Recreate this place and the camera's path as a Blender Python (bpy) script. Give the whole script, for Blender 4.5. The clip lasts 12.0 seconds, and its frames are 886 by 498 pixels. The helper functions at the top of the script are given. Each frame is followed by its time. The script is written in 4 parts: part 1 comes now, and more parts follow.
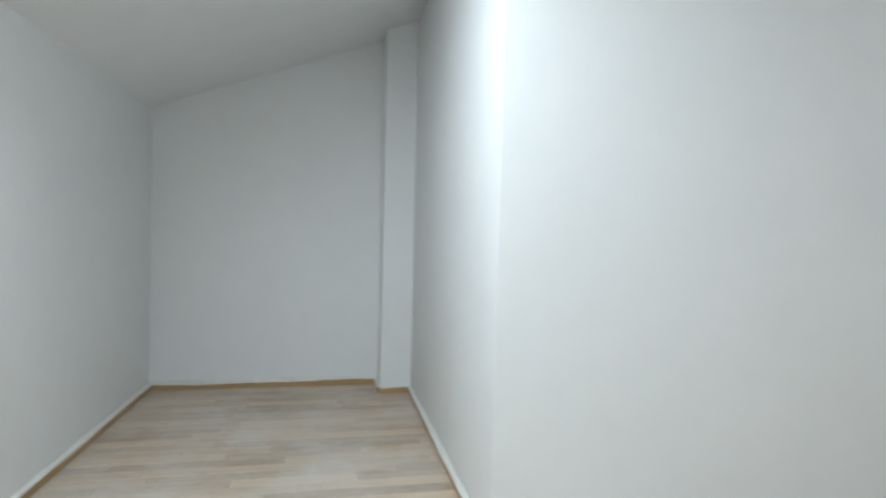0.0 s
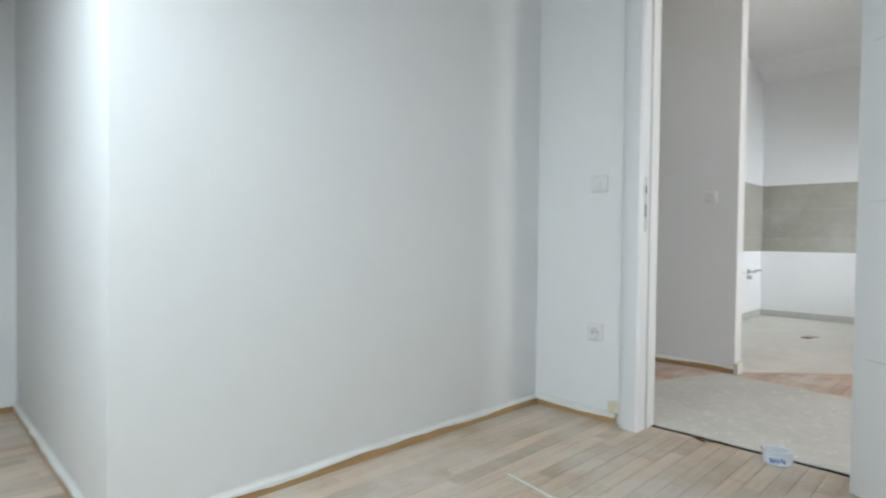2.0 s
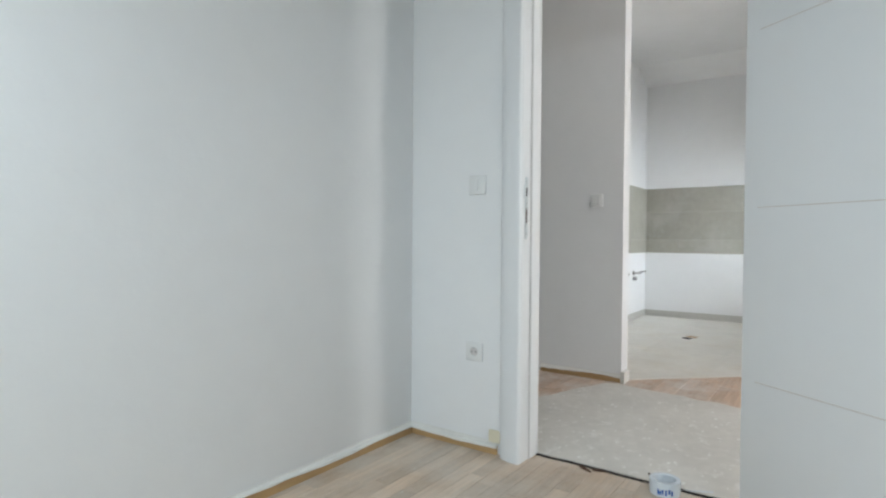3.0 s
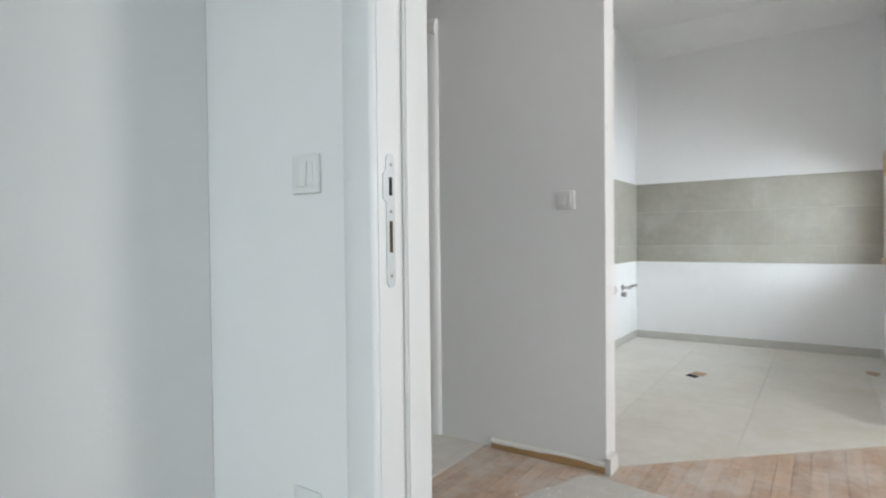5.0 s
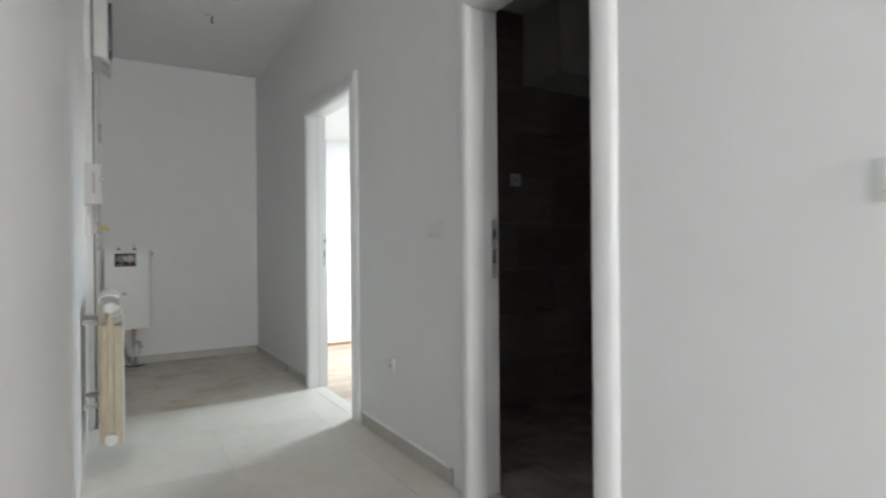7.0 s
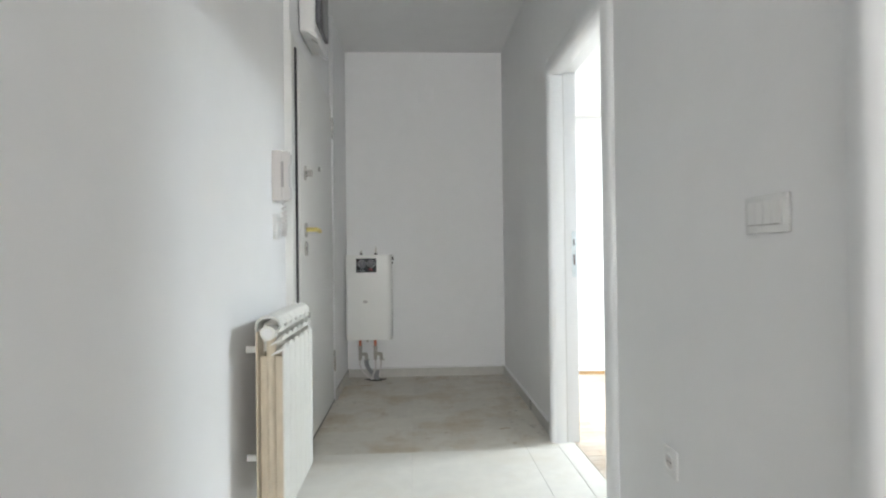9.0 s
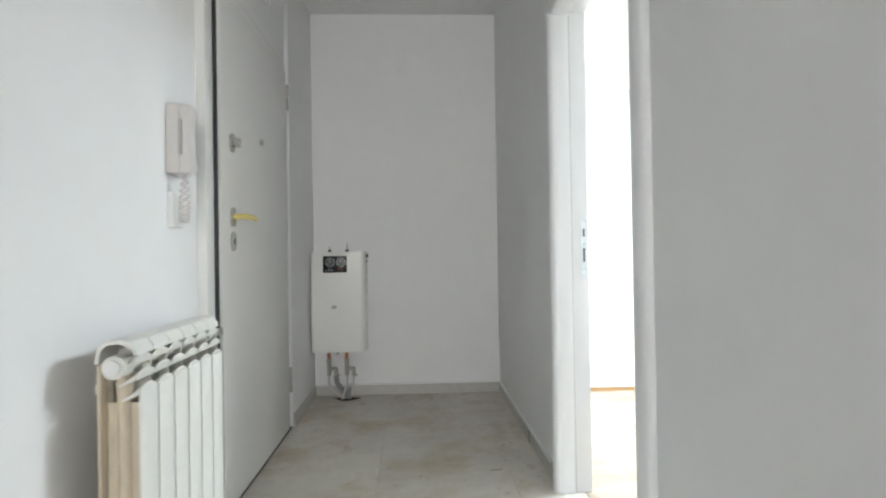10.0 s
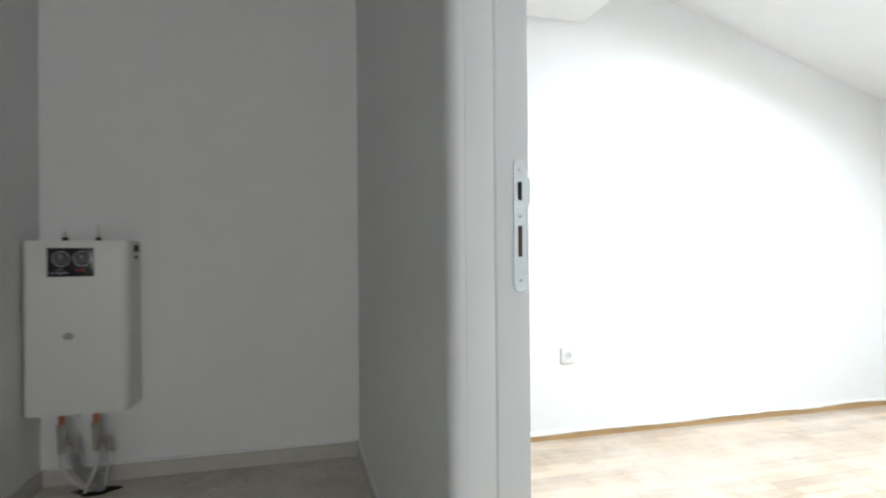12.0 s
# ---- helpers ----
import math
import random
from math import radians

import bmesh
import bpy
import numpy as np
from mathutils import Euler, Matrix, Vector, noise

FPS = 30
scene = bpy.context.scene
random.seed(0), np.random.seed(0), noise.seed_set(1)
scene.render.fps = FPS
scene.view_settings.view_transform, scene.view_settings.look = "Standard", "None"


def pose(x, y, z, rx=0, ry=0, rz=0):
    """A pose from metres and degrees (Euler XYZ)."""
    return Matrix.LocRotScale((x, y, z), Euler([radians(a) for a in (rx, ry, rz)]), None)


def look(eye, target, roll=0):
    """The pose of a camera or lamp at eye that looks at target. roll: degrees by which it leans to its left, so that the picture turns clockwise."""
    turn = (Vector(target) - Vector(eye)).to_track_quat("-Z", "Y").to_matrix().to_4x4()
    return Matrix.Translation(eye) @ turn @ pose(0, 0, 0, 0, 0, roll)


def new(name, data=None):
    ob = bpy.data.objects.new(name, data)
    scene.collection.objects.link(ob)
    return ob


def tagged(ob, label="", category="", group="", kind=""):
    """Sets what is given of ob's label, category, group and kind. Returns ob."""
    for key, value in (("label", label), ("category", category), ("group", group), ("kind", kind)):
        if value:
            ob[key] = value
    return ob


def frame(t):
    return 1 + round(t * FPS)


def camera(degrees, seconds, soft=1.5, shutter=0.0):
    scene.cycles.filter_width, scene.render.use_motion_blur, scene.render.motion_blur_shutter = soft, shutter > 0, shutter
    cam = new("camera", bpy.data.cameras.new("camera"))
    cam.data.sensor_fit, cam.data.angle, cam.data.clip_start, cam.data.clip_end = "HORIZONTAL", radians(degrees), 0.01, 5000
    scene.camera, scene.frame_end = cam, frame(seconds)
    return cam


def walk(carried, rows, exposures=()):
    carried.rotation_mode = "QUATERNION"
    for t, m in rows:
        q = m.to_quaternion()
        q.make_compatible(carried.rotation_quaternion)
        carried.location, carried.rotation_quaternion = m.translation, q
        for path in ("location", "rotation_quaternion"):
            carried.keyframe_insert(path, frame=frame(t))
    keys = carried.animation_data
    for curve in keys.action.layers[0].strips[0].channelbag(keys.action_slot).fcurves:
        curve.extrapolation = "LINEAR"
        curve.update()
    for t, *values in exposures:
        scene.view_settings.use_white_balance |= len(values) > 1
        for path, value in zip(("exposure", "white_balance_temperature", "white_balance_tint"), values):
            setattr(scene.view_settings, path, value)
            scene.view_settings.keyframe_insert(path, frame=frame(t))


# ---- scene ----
cam = camera(77.2, 12.0, soft=2.1, shutter=0.45)
PATH = [
    (0, (-3.284, -1.826, 0.896), (-2.889, 0.134, 0.842), 1.4),
    (0.5, (-3.371, -2.015, 0.961), (-2.565, -0.187, 0.879), 0.6),
    (1, (-3.352, -2.12, 0.882), (-2.304, -0.417, 0.842), 0.9),
    (1.5, (-3.309, -2.115, 0.863), (-2.073, -0.543, 0.822), 0.7),
    (2, (-3.242, -2.065, 0.859), (-1.837, -0.642, 0.819), 0.7),
    (2.5, (-3.076, -1.997, 0.865), (-1.517, -0.744, 0.824), 0.7),
    (3, (-2.851, -1.949, 0.895), (-1.223, -0.788, 0.859), 0.4),
    (4.8, (-1.753, -1.64, 0.982), (-0.082, -0.542, 0.952), -0.8),
    (5, (-1.651, -1.596, 0.985), (-0.002, -0.465, 0.951), -0.6),
    (5.5, (-1.379, -1.455, 1.011), (0.216, -0.25, 0.977), -0.6),
    (6, (-1.111, -1.339, 1.016), (0.401, -0.03, 0.982), -0.4),
    (6.5, (-0.857, -1.277, 1.048), (0.464, 0.224, 1.016), -0.5),
    (7, (-0.622, -1.123, 1.028), (0.406, 0.593, 1.023), -0.5),
    (7.5, (-0.488, -0.936, 1.061), (0.295, 0.905, 1.058), -0.5),
    (9.3, (-0.036, 0.117, 1.012), (0.029, 2.116, 1.03), -0.7),
    (9.5, (0.008, 0.258, 0.994), (0.089, 2.257, 1.011), -0.6),
    (10, (0.051, 0.592, 1.007), (0.144, 2.59, 1.023), -0.9),
    (10.5, (0.06, 0.975, 1.008), (0.155, 2.973, 1.02), -0.6),
    (11, (0.131, 1.308, 1.008), (0.33, 3.298, 1.025), -0.5),
    (11.5, (0.307, 1.645, 0.983), (0.61, 3.622, 1.013), -0.8),
    (12, (0.339, 1.919, 0.972), (0.858, 3.851, 0.983), -0.5),
]
walk(cam, [(t, look(eye, aim, lean)) for t, eye, aim, lean in PATH],
     [(0, 0.06), (3.0, 0.0), (5.0, 0.10), (6.0, 0.08), (6.5, 0.16), (7.0, 0.68), (7.5, 0.92), (9.5, 1.14), (10.5, 1.07), (11.0, 0.88), (12.0, 0.40)])

# ---------------------------------------------------------------- world and light
world = bpy.data.worlds.new("sky")
scene.world = world
world.use_nodes = True
sky = world.node_tree.nodes.new("ShaderNodeTexSky")
sky.sky_type, sky.sun_disc = "NISHITA", False
sky.sun_elevation, sky.sun_rotation = radians(48), radians(120)
world.node_tree.links.new(sky.outputs[0], world.node_tree.nodes["Background"].inputs[0])
world.node_tree.nodes["Background"].inputs[1].default_value = 0.12

SUN = bpy.data.lights.new("sun", "SUN")
SUN.energy, SUN.angle, SUN.color = 0.6, radians(15), (1.0, 0.96, 0.9)
new("sun", SUN).matrix_world = look((6, -2, 9), (0, 0, 0))


def daylight(name, eye, target, sx, sy, watts, color):
    """Daylight by a window, known or added, as an area lamp that fills its opening."""
    d = bpy.data.lights.new(name, "AREA")
    d.shape, d.size, d.size_y, d.energy, d.color = "RECTANGLE", sx, sy, watts, color
    ob = new(name, d)
    ob.matrix_world = look(eye, target)
    return ob


COOL = (0.765, 0.915, 1.0)
daylight("daylight_bedroom_roof", (-3.62, -0.9, 1.99), (-2.75, -1.0, 1.1), 0.66, 1.06, 33, COOL)
daylight("daylight_bedroom_roof_south", (-3.62, -3.2, 1.99), (-2.45, -3.1, 1.2), 0.66, 1.16, 44, COOL)
daylight("daylight_far_room", (2.92, 3.28, 2.40), (2.55, 3.28, 1.3), 0.74, 0.76, 72, (0.82, 0.93, 1.0))
daylight("daylight_kitchen", (3.0, -2.9, 1.35), (3.0, 0, 1.5), 1.6, 1.2, 62, (0.84, 0.93, 1.0))
# soft fill for the hall through an added, unseen opening in the living-room ceiling
daylight("fill_living_roof", (0.6, -3.4, 3.02), (0.6, -3.2, 0.0), 1.5, 1.0, 10, (1.0, 0.98, 0.95))
# added fill down the hall to its far wall, no known window there
daylight("fill_living_south", (0.24, -5.02, 1.55), (0.1, 0, 1.5), 0.74, 1.3, 52, (0.975, 0.972, 0.955))


# ---------------------------------------------------------------- materials
def shader(name, color, rough=0.6, metal=0.0, spec=0.5, vary=0.06, scale=6.0, bump=0.0, bump_scale=60.0, stretch=(1, 1, 1),
           piece=0.0, dirt=None, dirt_scale=2.0, dirt_amount=(0.5, 0.7), coat=0.0, island=False, wear=0.04, scuff=None, scuff_scale=3.0, scuff_amount=(0.56, 0.70)):
    """A procedural surface: base colour with two scales of variation, fine relief, stains and a shade per piece."""
    m = bpy.data.materials.new(name)
    m.use_nodes = True
    nt = m.node_tree
    n, link = nt.nodes, nt.links.new
    b = n["Principled BSDF"]
    b.inputs["Metallic"].default_value = metal
    b.inputs["Specular IOR Level"].default_value = spec
    b.inputs["Coat Weight"].default_value = coat
    tc = n.new("ShaderNodeTexCoord")
    mp = n.new("ShaderNodeMapping")
    mp.inputs["Scale"].default_value = stretch
    link(tc.outputs["Object"], mp.inputs[0])
    src = mp.outputs[0]
    if piece:
        info = n.new("ShaderNodeNewGeometry") if island else n.new("ShaderNodeObjectInfo")
        rnd = info.outputs["Random Per Island" if island else "Random"]
        shift = n.new("ShaderNodeVectorMath")
        shift.operation = "SCALE"
        shift.inputs[0].default_value = (37.0, 11.0, 5.0)
        link(rnd, shift.inputs["Scale"])
        add = n.new("ShaderNodeVectorMath")
        link(src, add.inputs[0])
        link(shift.outputs[0], add.inputs[1])
        src = add.outputs[0]

    def noise_at(s, detail):
        t = n.new("ShaderNodeTexNoise")
        t.inputs["Scale"].default_value, t.inputs["Detail"].default_value = s, detail
        link(src, t.inputs["Vector"])
        return t.outputs[0]

    def mul(a, lo, hi):
        r = n.new("ShaderNodeMapRange")
        r.inputs[3].default_value, r.inputs[4].default_value = lo, hi
        r.inputs[1].default_value, r.inputs[2].default_value = 0.25, 0.75
        link(a, r.inputs[0])
        return r.outputs[0]

    def times(a, c):
        x = n.new("ShaderNodeMath")
        x.operation = "MULTIPLY"
        link(a, x.inputs[0])
        link(c, x.inputs[1])
        return x.outputs[0]

    f = times(mul(noise_at(scale, 3), 1 - vary, 1 + vary), mul(noise_at(scale * 7, 5), 1 - vary * 0.7, 1 + vary * 0.7))
    if piece:
        r = n.new("ShaderNodeMapRange")
        r.inputs[3].default_value, r.inputs[4].default_value = 1 - piece, 1 + piece * 0.6
        link(rnd, r.inputs[0])
        f = times(f, r.outputs[0])
    sc = n.new("ShaderNodeVectorMath")
    sc.operation = "SCALE"
    sc.inputs[0].default_value = color
    link(f, sc.inputs["Scale"])
    col = sc.outputs[0]
    for tone, size, span in ((dirt, dirt_scale, dirt_amount), (scuff, scuff_scale, scuff_amount)):
        if not tone:
            continue
        t2 = n.new("ShaderNodeTexNoise")
        t2.inputs["Scale"].default_value, t2.inputs["Detail"].default_value, t2.inputs["Roughness"].default_value = size, 8, 0.68
        link(n.new("ShaderNodeNewGeometry").outputs["Position"], t2.inputs["Vector"])
        w = n.new("ShaderNodeMapRange")
        w.inputs[1].default_value, w.inputs[2].default_value = span
        w.inputs[4].default_value = 0.8
        link(t2.outputs[0], w.inputs[0])
        mx = n.new("ShaderNodeMix")
        mx.data_type = "RGBA"
        link(w.outputs[0], mx.inputs[0])
        link(col, mx.inputs[6])
        mx.inputs[7].default_value = (*tone, 1)
        col = mx.outputs[2]
    link(col, b.inputs["Base Color"])
    link(mul(noise_at(scale * 2, 3), max(rough - wear, 0.02), min(rough + wear, 1)), b.inputs["Roughness"])
    if bump:
        bp = n.new("ShaderNodeBump")
        bp.inputs["Strength"].default_value, bp.inputs["Distance"].default_value = 0.6, bump
        link(noise_at(bump_scale, 4), bp.inputs["Height"])
        link(bp.outputs[0], b.inputs["Normal"])
    return m


PAINT = shader("white_wall_paint", (0.84, 0.84, 0.84), 0.62, vary=0.015, scale=1.3, bump=0.0012, bump_scale=45, spec=0.35)
CEIL = shader("white_ceiling_paint", (0.85, 0.85, 0.85), 0.75, vary=0.02, scale=1.0, bump=0.0015, bump_scale=30, spec=0.25)
LACQUER = shader("white_door_lacquer", (0.80, 0.805, 0.81), 0.34, vary=0.006, scale=1.5, bump=0.0001, bump_scale=12, wear=0.01)
GROOVE = shader("bare_groove", (0.66, 0.62, 0.59), 0.7)
STEELDOOR = shader("white_coated_steel", (0.79, 0.79, 0.77), 0.38, vary=0.008, scale=2, bump=0.0002, bump_scale=8, wear=0.015)
SEAL = shader("pale_frame_seal", (0.62, 0.62, 0.61), 0.6, vary=0.02)
RUBBER = shader("black_rubber", (0.018, 0.018, 0.022), 0.55)
OAK = shader("dusty_oak_strip", (0.565, 0.44, 0.33), 0.58, vary=0.13, scale=5, stretch=(0.7, 13.0, 4.0), bump=0.0006, bump_scale=22, piece=0.22,
             dirt=(0.67, 0.61, 0.54), dirt_scale=1.9, dirt_amount=(0.40, 0.64),
             scuff=(0.43, 0.30, 0.20), scuff_scale=3.4, scuff_amount=(0.57, 0.74))
OAK_REST = shader("dusty_oak_strip_rest", (0.565, 0.44, 0.33), 0.58, vary=0.13, scale=5, stretch=(0.7, 13.0, 4.0), bump=0.0006, bump_scale=22,
                  piece=0.24, dirt=(0.67, 0.61, 0.54), dirt_scale=1.9, dirt_amount=(0.40, 0.64),
             scuff=(0.43, 0.30, 0.20), scuff_scale=3.4, scuff_amount=(0.57, 0.74), island=True)
OAK_DIRTY = shader("dirty_oak_strip", (0.52, 0.37, 0.27), 0.62, vary=0.15, scale=5, stretch=(1.0, 8.0, 4.0), bump=0.0008, bump_scale=22, piece=0.16,
                   dirt=(0.62, 0.57, 0.52), dirt_scale=3.2, dirt_amount=(0.42, 0.60), scuff=(0.34, 0.22, 0.15), scuff_scale=5.0, scuff_amount=(0.58, 0.72))
OAKBASE = shader("oak_baseboard", (0.47, 0.30, 0.14), 0.4, vary=0.12, scale=6, stretch=(1, 1, 7), bump=0.0003)
TAPE = shader("white_masking_paper", (0.76, 0.75, 0.71), 0.7, vary=0.05, scale=9, bump=0.002, bump_scale=30)
PATCHTAPE = shader("cream_masking_tape", (0.74, 0.68, 0.52), 0.6, vary=0.05, scale=12, bump=0.001, bump_scale=40)
TILE = shader("dusty_grey_floor_tile", (0.69, 0.665, 0.61), 0.6, vary=0.06, scale=2.2, bump=0.0006, bump_scale=40, piece=0.02,
              dirt=(0.62, 0.565, 0.475), dirt_scale=2.1, dirt_amount=(0.50, 0.74))
GROUT = shader("grey_grout", (0.59, 0.57, 0.52), 0.9, vary=0.08, scale=8)
TILE_WORK = shader("soiled_grey_floor_tile", (0.66, 0.63, 0.565), 0.65, vary=0.08, scale=2.6, bump=0.0008, bump_scale=40, piece=0.02,
                   dirt=(0.52, 0.43, 0.31), dirt_scale=2.4, dirt_amount=(0.48, 0.66), scuff=(0.40, 0.30, 0.20), scuff_scale=7.0, scuff_amount=(0.60, 0.72))
SKIRT = shader("grey_tile_skirting", (0.54, 0.525, 0.485), 0.45, vary=0.06, scale=4, bump=0.0004, piece=0.05)
SPLASH = shader("greige_wall_tile", (0.38, 0.365, 0.315), 0.35, vary=0.08, scale=2.5, bump=0.0003, piece=0.06,
                dirt=(0.46, 0.45, 0.41), dirt_scale=3, dirt_amount=(0.52, 0.7))
SHEET = shader("dusty_screed", (0.62, 0.595, 0.55), 0.85, vary=0.07, scale=3, bump=0.002, bump_scale=50,
               dirt=(0.75, 0.73, 0.69), dirt_scale=14, dirt_amount=(0.56, 0.66))
DARKTILE = shader("dark_brown_wall_tile", (0.20, 0.17, 0.158), 0.38, vary=0.16, scale=4, stretch=(1, 1, 5), piece=0.2)
DARKFLOOR = shader("dark_dusty_floor_tile", (0.27, 0.235, 0.21), 0.5, vary=0.2, scale=4, piece=0.15,
                   dirt=(0.46, 0.42, 0.38), dirt_scale=4, dirt_amount=(0.43, 0.64))
BATHPAINT = shader("grey_plaster", (0.55, 0.53, 0.51), 0.7, vary=0.05)
STEEL = shader("brushed_zinc_steel", (0.62, 0.66, 0.68), 0.30, metal=1.0, vary=0.05, scale=9)
CHROME = shader("satin_nickel", (0.55, 0.54, 0.52), 0.25, metal=1.0, vary=0.03)
BRASS = shader("nickel_brass_fitting", (0.50, 0.475, 0.43), 0.32, metal=1.0, vary=0.08)
COPPER = shader("red_copper_pipe", (0.58, 0.20, 0.12), 0.4, metal=0.6, vary=0.12)
HOLE = shader("dark_recess", (0.02, 0.017, 0.015), 0.9)
WOODHOLE = shader("mortise_wood", (0.10, 0.055, 0.035), 0.9)
PLASTIC = shader("white_plastic", (0.80, 0.80, 0.79), 0.3, vary=0.01)
PLASTIC2 = shader("ivory_grey_plastic", (0.66, 0.63, 0.61), 0.4, vary=0.02)
GREYPL = shader("grey_plastic", (0.42, 0.40, 0.39), 0.45, vary=0.03)
ENAMEL = shader("white_enamel", (0.80, 0.80, 0.77), 0.3, vary=0.006, wear=0.015)
RADI = shader("cream_radiator_enamel", (0.765, 0.76, 0.715), 0.45, vary=0.03, scale=5)
RADIDUST = shader("dusty_radiator_inside", (0.60, 0.52, 0.40), 0.6, vary=0.14, scale=8, stretch=(1, 1, 0.3))
DISPLAY = shader("black_control_panel", (0.012, 0.013, 0.016), 0.25, vary=0.05)
DIAL = shader("grey_dial_print", (0.36, 0.37, 0.39), 0.5)
RED = shader("red_print", (0.45, 0.03, 0.04), 0.5)
BLUE = shader("blue_print", (0.06, 0.14, 0.42), 0.5)
YELLOW = shader("yellow_protective_film", (0.72, 0.60, 0.20), 0.4, vary=0.06, scale=20)
PINE = shader("varnished_pine", (0.52, 0.33, 0.13), 0.4, vary=0.12, scale=5, stretch=(1, 1, 6), bump=0.0003)
SMOKE = shader("smoked_plastic", (0.10, 0.10, 0.11), 0.15, vary=0.02)
CORR = shader("grey_corrugated_hose", (0.30, 0.30, 0.30), 0.5)
CARD = shader("cardboard", (0.46, 0.33, 0.22), 0.8, vary=0.1)
RUBBLE = shader("plaster_crumbs", (0.58, 0.55, 0.50), 0.9, vary=0.15, scale=20)
FILM = shader("clear_tape_roll", (0.70, 0.74, 0.78), 0.2, vary=0.03)
OUTSIDE = shader("outside_render", (0.5, 0.5, 0.48), 0.9)
GLASS = bpy.data.materials.new("window_glass")
GLASS.use_nodes = True
GLASS.node_tree.nodes["Principled BSDF"].inputs["Transmission Weight"].default_value = 1.0
GLASS.node_tree.nodes["Principled BSDF"].inputs["Roughness"].default_value = 0.0
GLASS.node_tree.nodes["Principled BSDF"].inputs["IOR"].default_value = 1.1


# ---------------------------------------------------------------- mesh helpers
def box_in(bm, x0, x1, y0, y1, z0, z1, bevel=0.0, seg=2):
    r = bmesh.ops.create_cube(bm, size=1, matrix=Matrix.Translation(((x0 + x1) / 2, (y0 + y1) / 2, (z0 + z1) / 2))
                              @ Matrix.Diagonal((abs(x1 - x0), abs(y1 - y0), abs(z1 - z0), 1)))
    if bevel:
        e = {e for v in r["verts"] for e in v.link_edges}
        bmesh.ops.bevel(bm, geom=list(e), offset=bevel, segments=seg, affect="EDGES", profile=0.5)
    return bm


def box(x0, x1, y0, y1, z0, z1, bevel=0.0, seg=2):
    return box_in(bmesh.new(), x0, x1, y0, y1, z0, z1, bevel, seg)


def boxes(*rows):
    bm = bmesh.new()
    for r in rows:
        box_in(bm, *r)
    return bm


def prism_in(bm, pts, a0, a1, axis="z"):
    """A straight extrusion of a closed outline: (x, y) along z, (x, z) along y, (y, z) along x."""
    def at(p, a):
        return {"z": (p[0], p[1], a), "y": (p[0], a, p[1]), "x": (a, p[0], p[1])}[axis]
    lo, hi = [bm.verts.new(at(p, a0)) for p in pts], [bm.verts.new(at(p, a1)) for p in pts]
    bm.faces.new(lo), bm.faces.new(hi)
    for i in range(len(pts)):
        j = (i + 1) % len(pts)
        bm.faces.new((lo[i], lo[j], hi[j], hi[i]))
    bmesh.ops.recalc_face_normals(bm, faces=bm.faces)
    return bm


def prism(pts, a0, a1, axis="z"):
    return prism_in(bmesh.new(), pts, a0, a1, axis)


def cyl_in(bm, p0, p1, r, seg=20, r2=None):
    p0, p1 = Vector(p0), Vector(p1)
    m = Matrix.Translation((p0 + p1) / 2) @ (p1 - p0).to_track_quat("Z", "Y").to_matrix().to_4x4()
    bmesh.ops.create_cone(bm, cap_ends=True, segments=seg, radius1=r, radius2=r if r2 is None else r2, depth=(p1 - p0).length, matrix=m)
    return bm


def cyl(p0, p1, r, seg=20, r2=None):
    return cyl_in(bmesh.new(), p0, p1, r, seg, r2)


def tube(points, r, seg=10, ripple=0.0, pitch=0.006):
    """A hose or wire swept along points."""
    bm = bmesh.new()
    pts = [Vector(p) for p in points]
    rings, run = [], 0.0
    for i, p in enumerate(pts):
        t = (pts[min(i + 1, len(pts) - 1)] - pts[max(i - 1, 0)]).normalized()
        q = t.to_track_quat("Z", "Y").to_matrix()
        if i:
            run += (p - pts[i - 1]).length
        rr = r + ripple * math.sin(run / pitch * math.pi)
        rings.append([bm.verts.new(p + q @ Vector((math.cos(a) * rr, math.sin(a) * rr, 0))) for a in (2 * math.pi * k / seg for k in range(seg))])
    for a, b in zip(rings, rings[1:]):
        for k in range(seg):
            bm.faces.new((a[k], a[(k + 1) % seg], b[(k + 1) % seg], b[k]))
    bm.faces.new(rings[0][::-1]), bm.faces.new(rings[-1])
    bmesh.ops.recalc_face_normals(bm, faces=bm.faces)
    return bm


def curve_points(p, n=24):
    """A smooth line through the points p."""
    p = [Vector(q) for q in p]
    out = []
    for i in range(len(p) - 1):
        a, b, c, d = p[max(i - 1, 0)], p[i], p[i + 1], p[min(i + 2, len(p) - 1)]
        for k in range(n):
            t = k / n
            out.append(0.5 * (2 * b + (c - a) * t + (2 * a - 5 * b + 4 * c - d) * t * t + (3 * b - a - 3 * c + d) * t ** 3))
    return out + [p[-1]]


def smooth(me, angle=35):
    for f in me.polygons:
        f.use_smooth = True
    me.set_sharp_from_angle(angle=radians(angle))


def mesh_of(name, bm, material):
    me = bpy.data.meshes.new(name)
    bm.to_mesh(me)
    bm.free()
    me.materials.append(material)
    smooth(me)
    return me


def part(name, bm, material, parent, label=""):
    ob = new(name, mesh_of(name, bm, material))
    ob.parent = parent
    if parent is not None:
        ob.matrix_parent_inverse = parent.matrix_basis.inverted()
    return tagged(ob, label)


def thing(name, at, label, category, group=""):
    ob = new(name)
    ob.empty_display_size = 0.05
    ob.matrix_basis = Matrix.Translation(at)
    return tagged(ob, label, category, group)


def solid(name, bm, material, label, category, group="", kind=""):
    """A thing of one mesh."""
    return tagged(new(name, mesh_of(name, bm, material)), label, category, group, kind)


def structure(name, bm, material):
    return tagged(new(name, mesh_of(name, bm, material)), kind="structure")


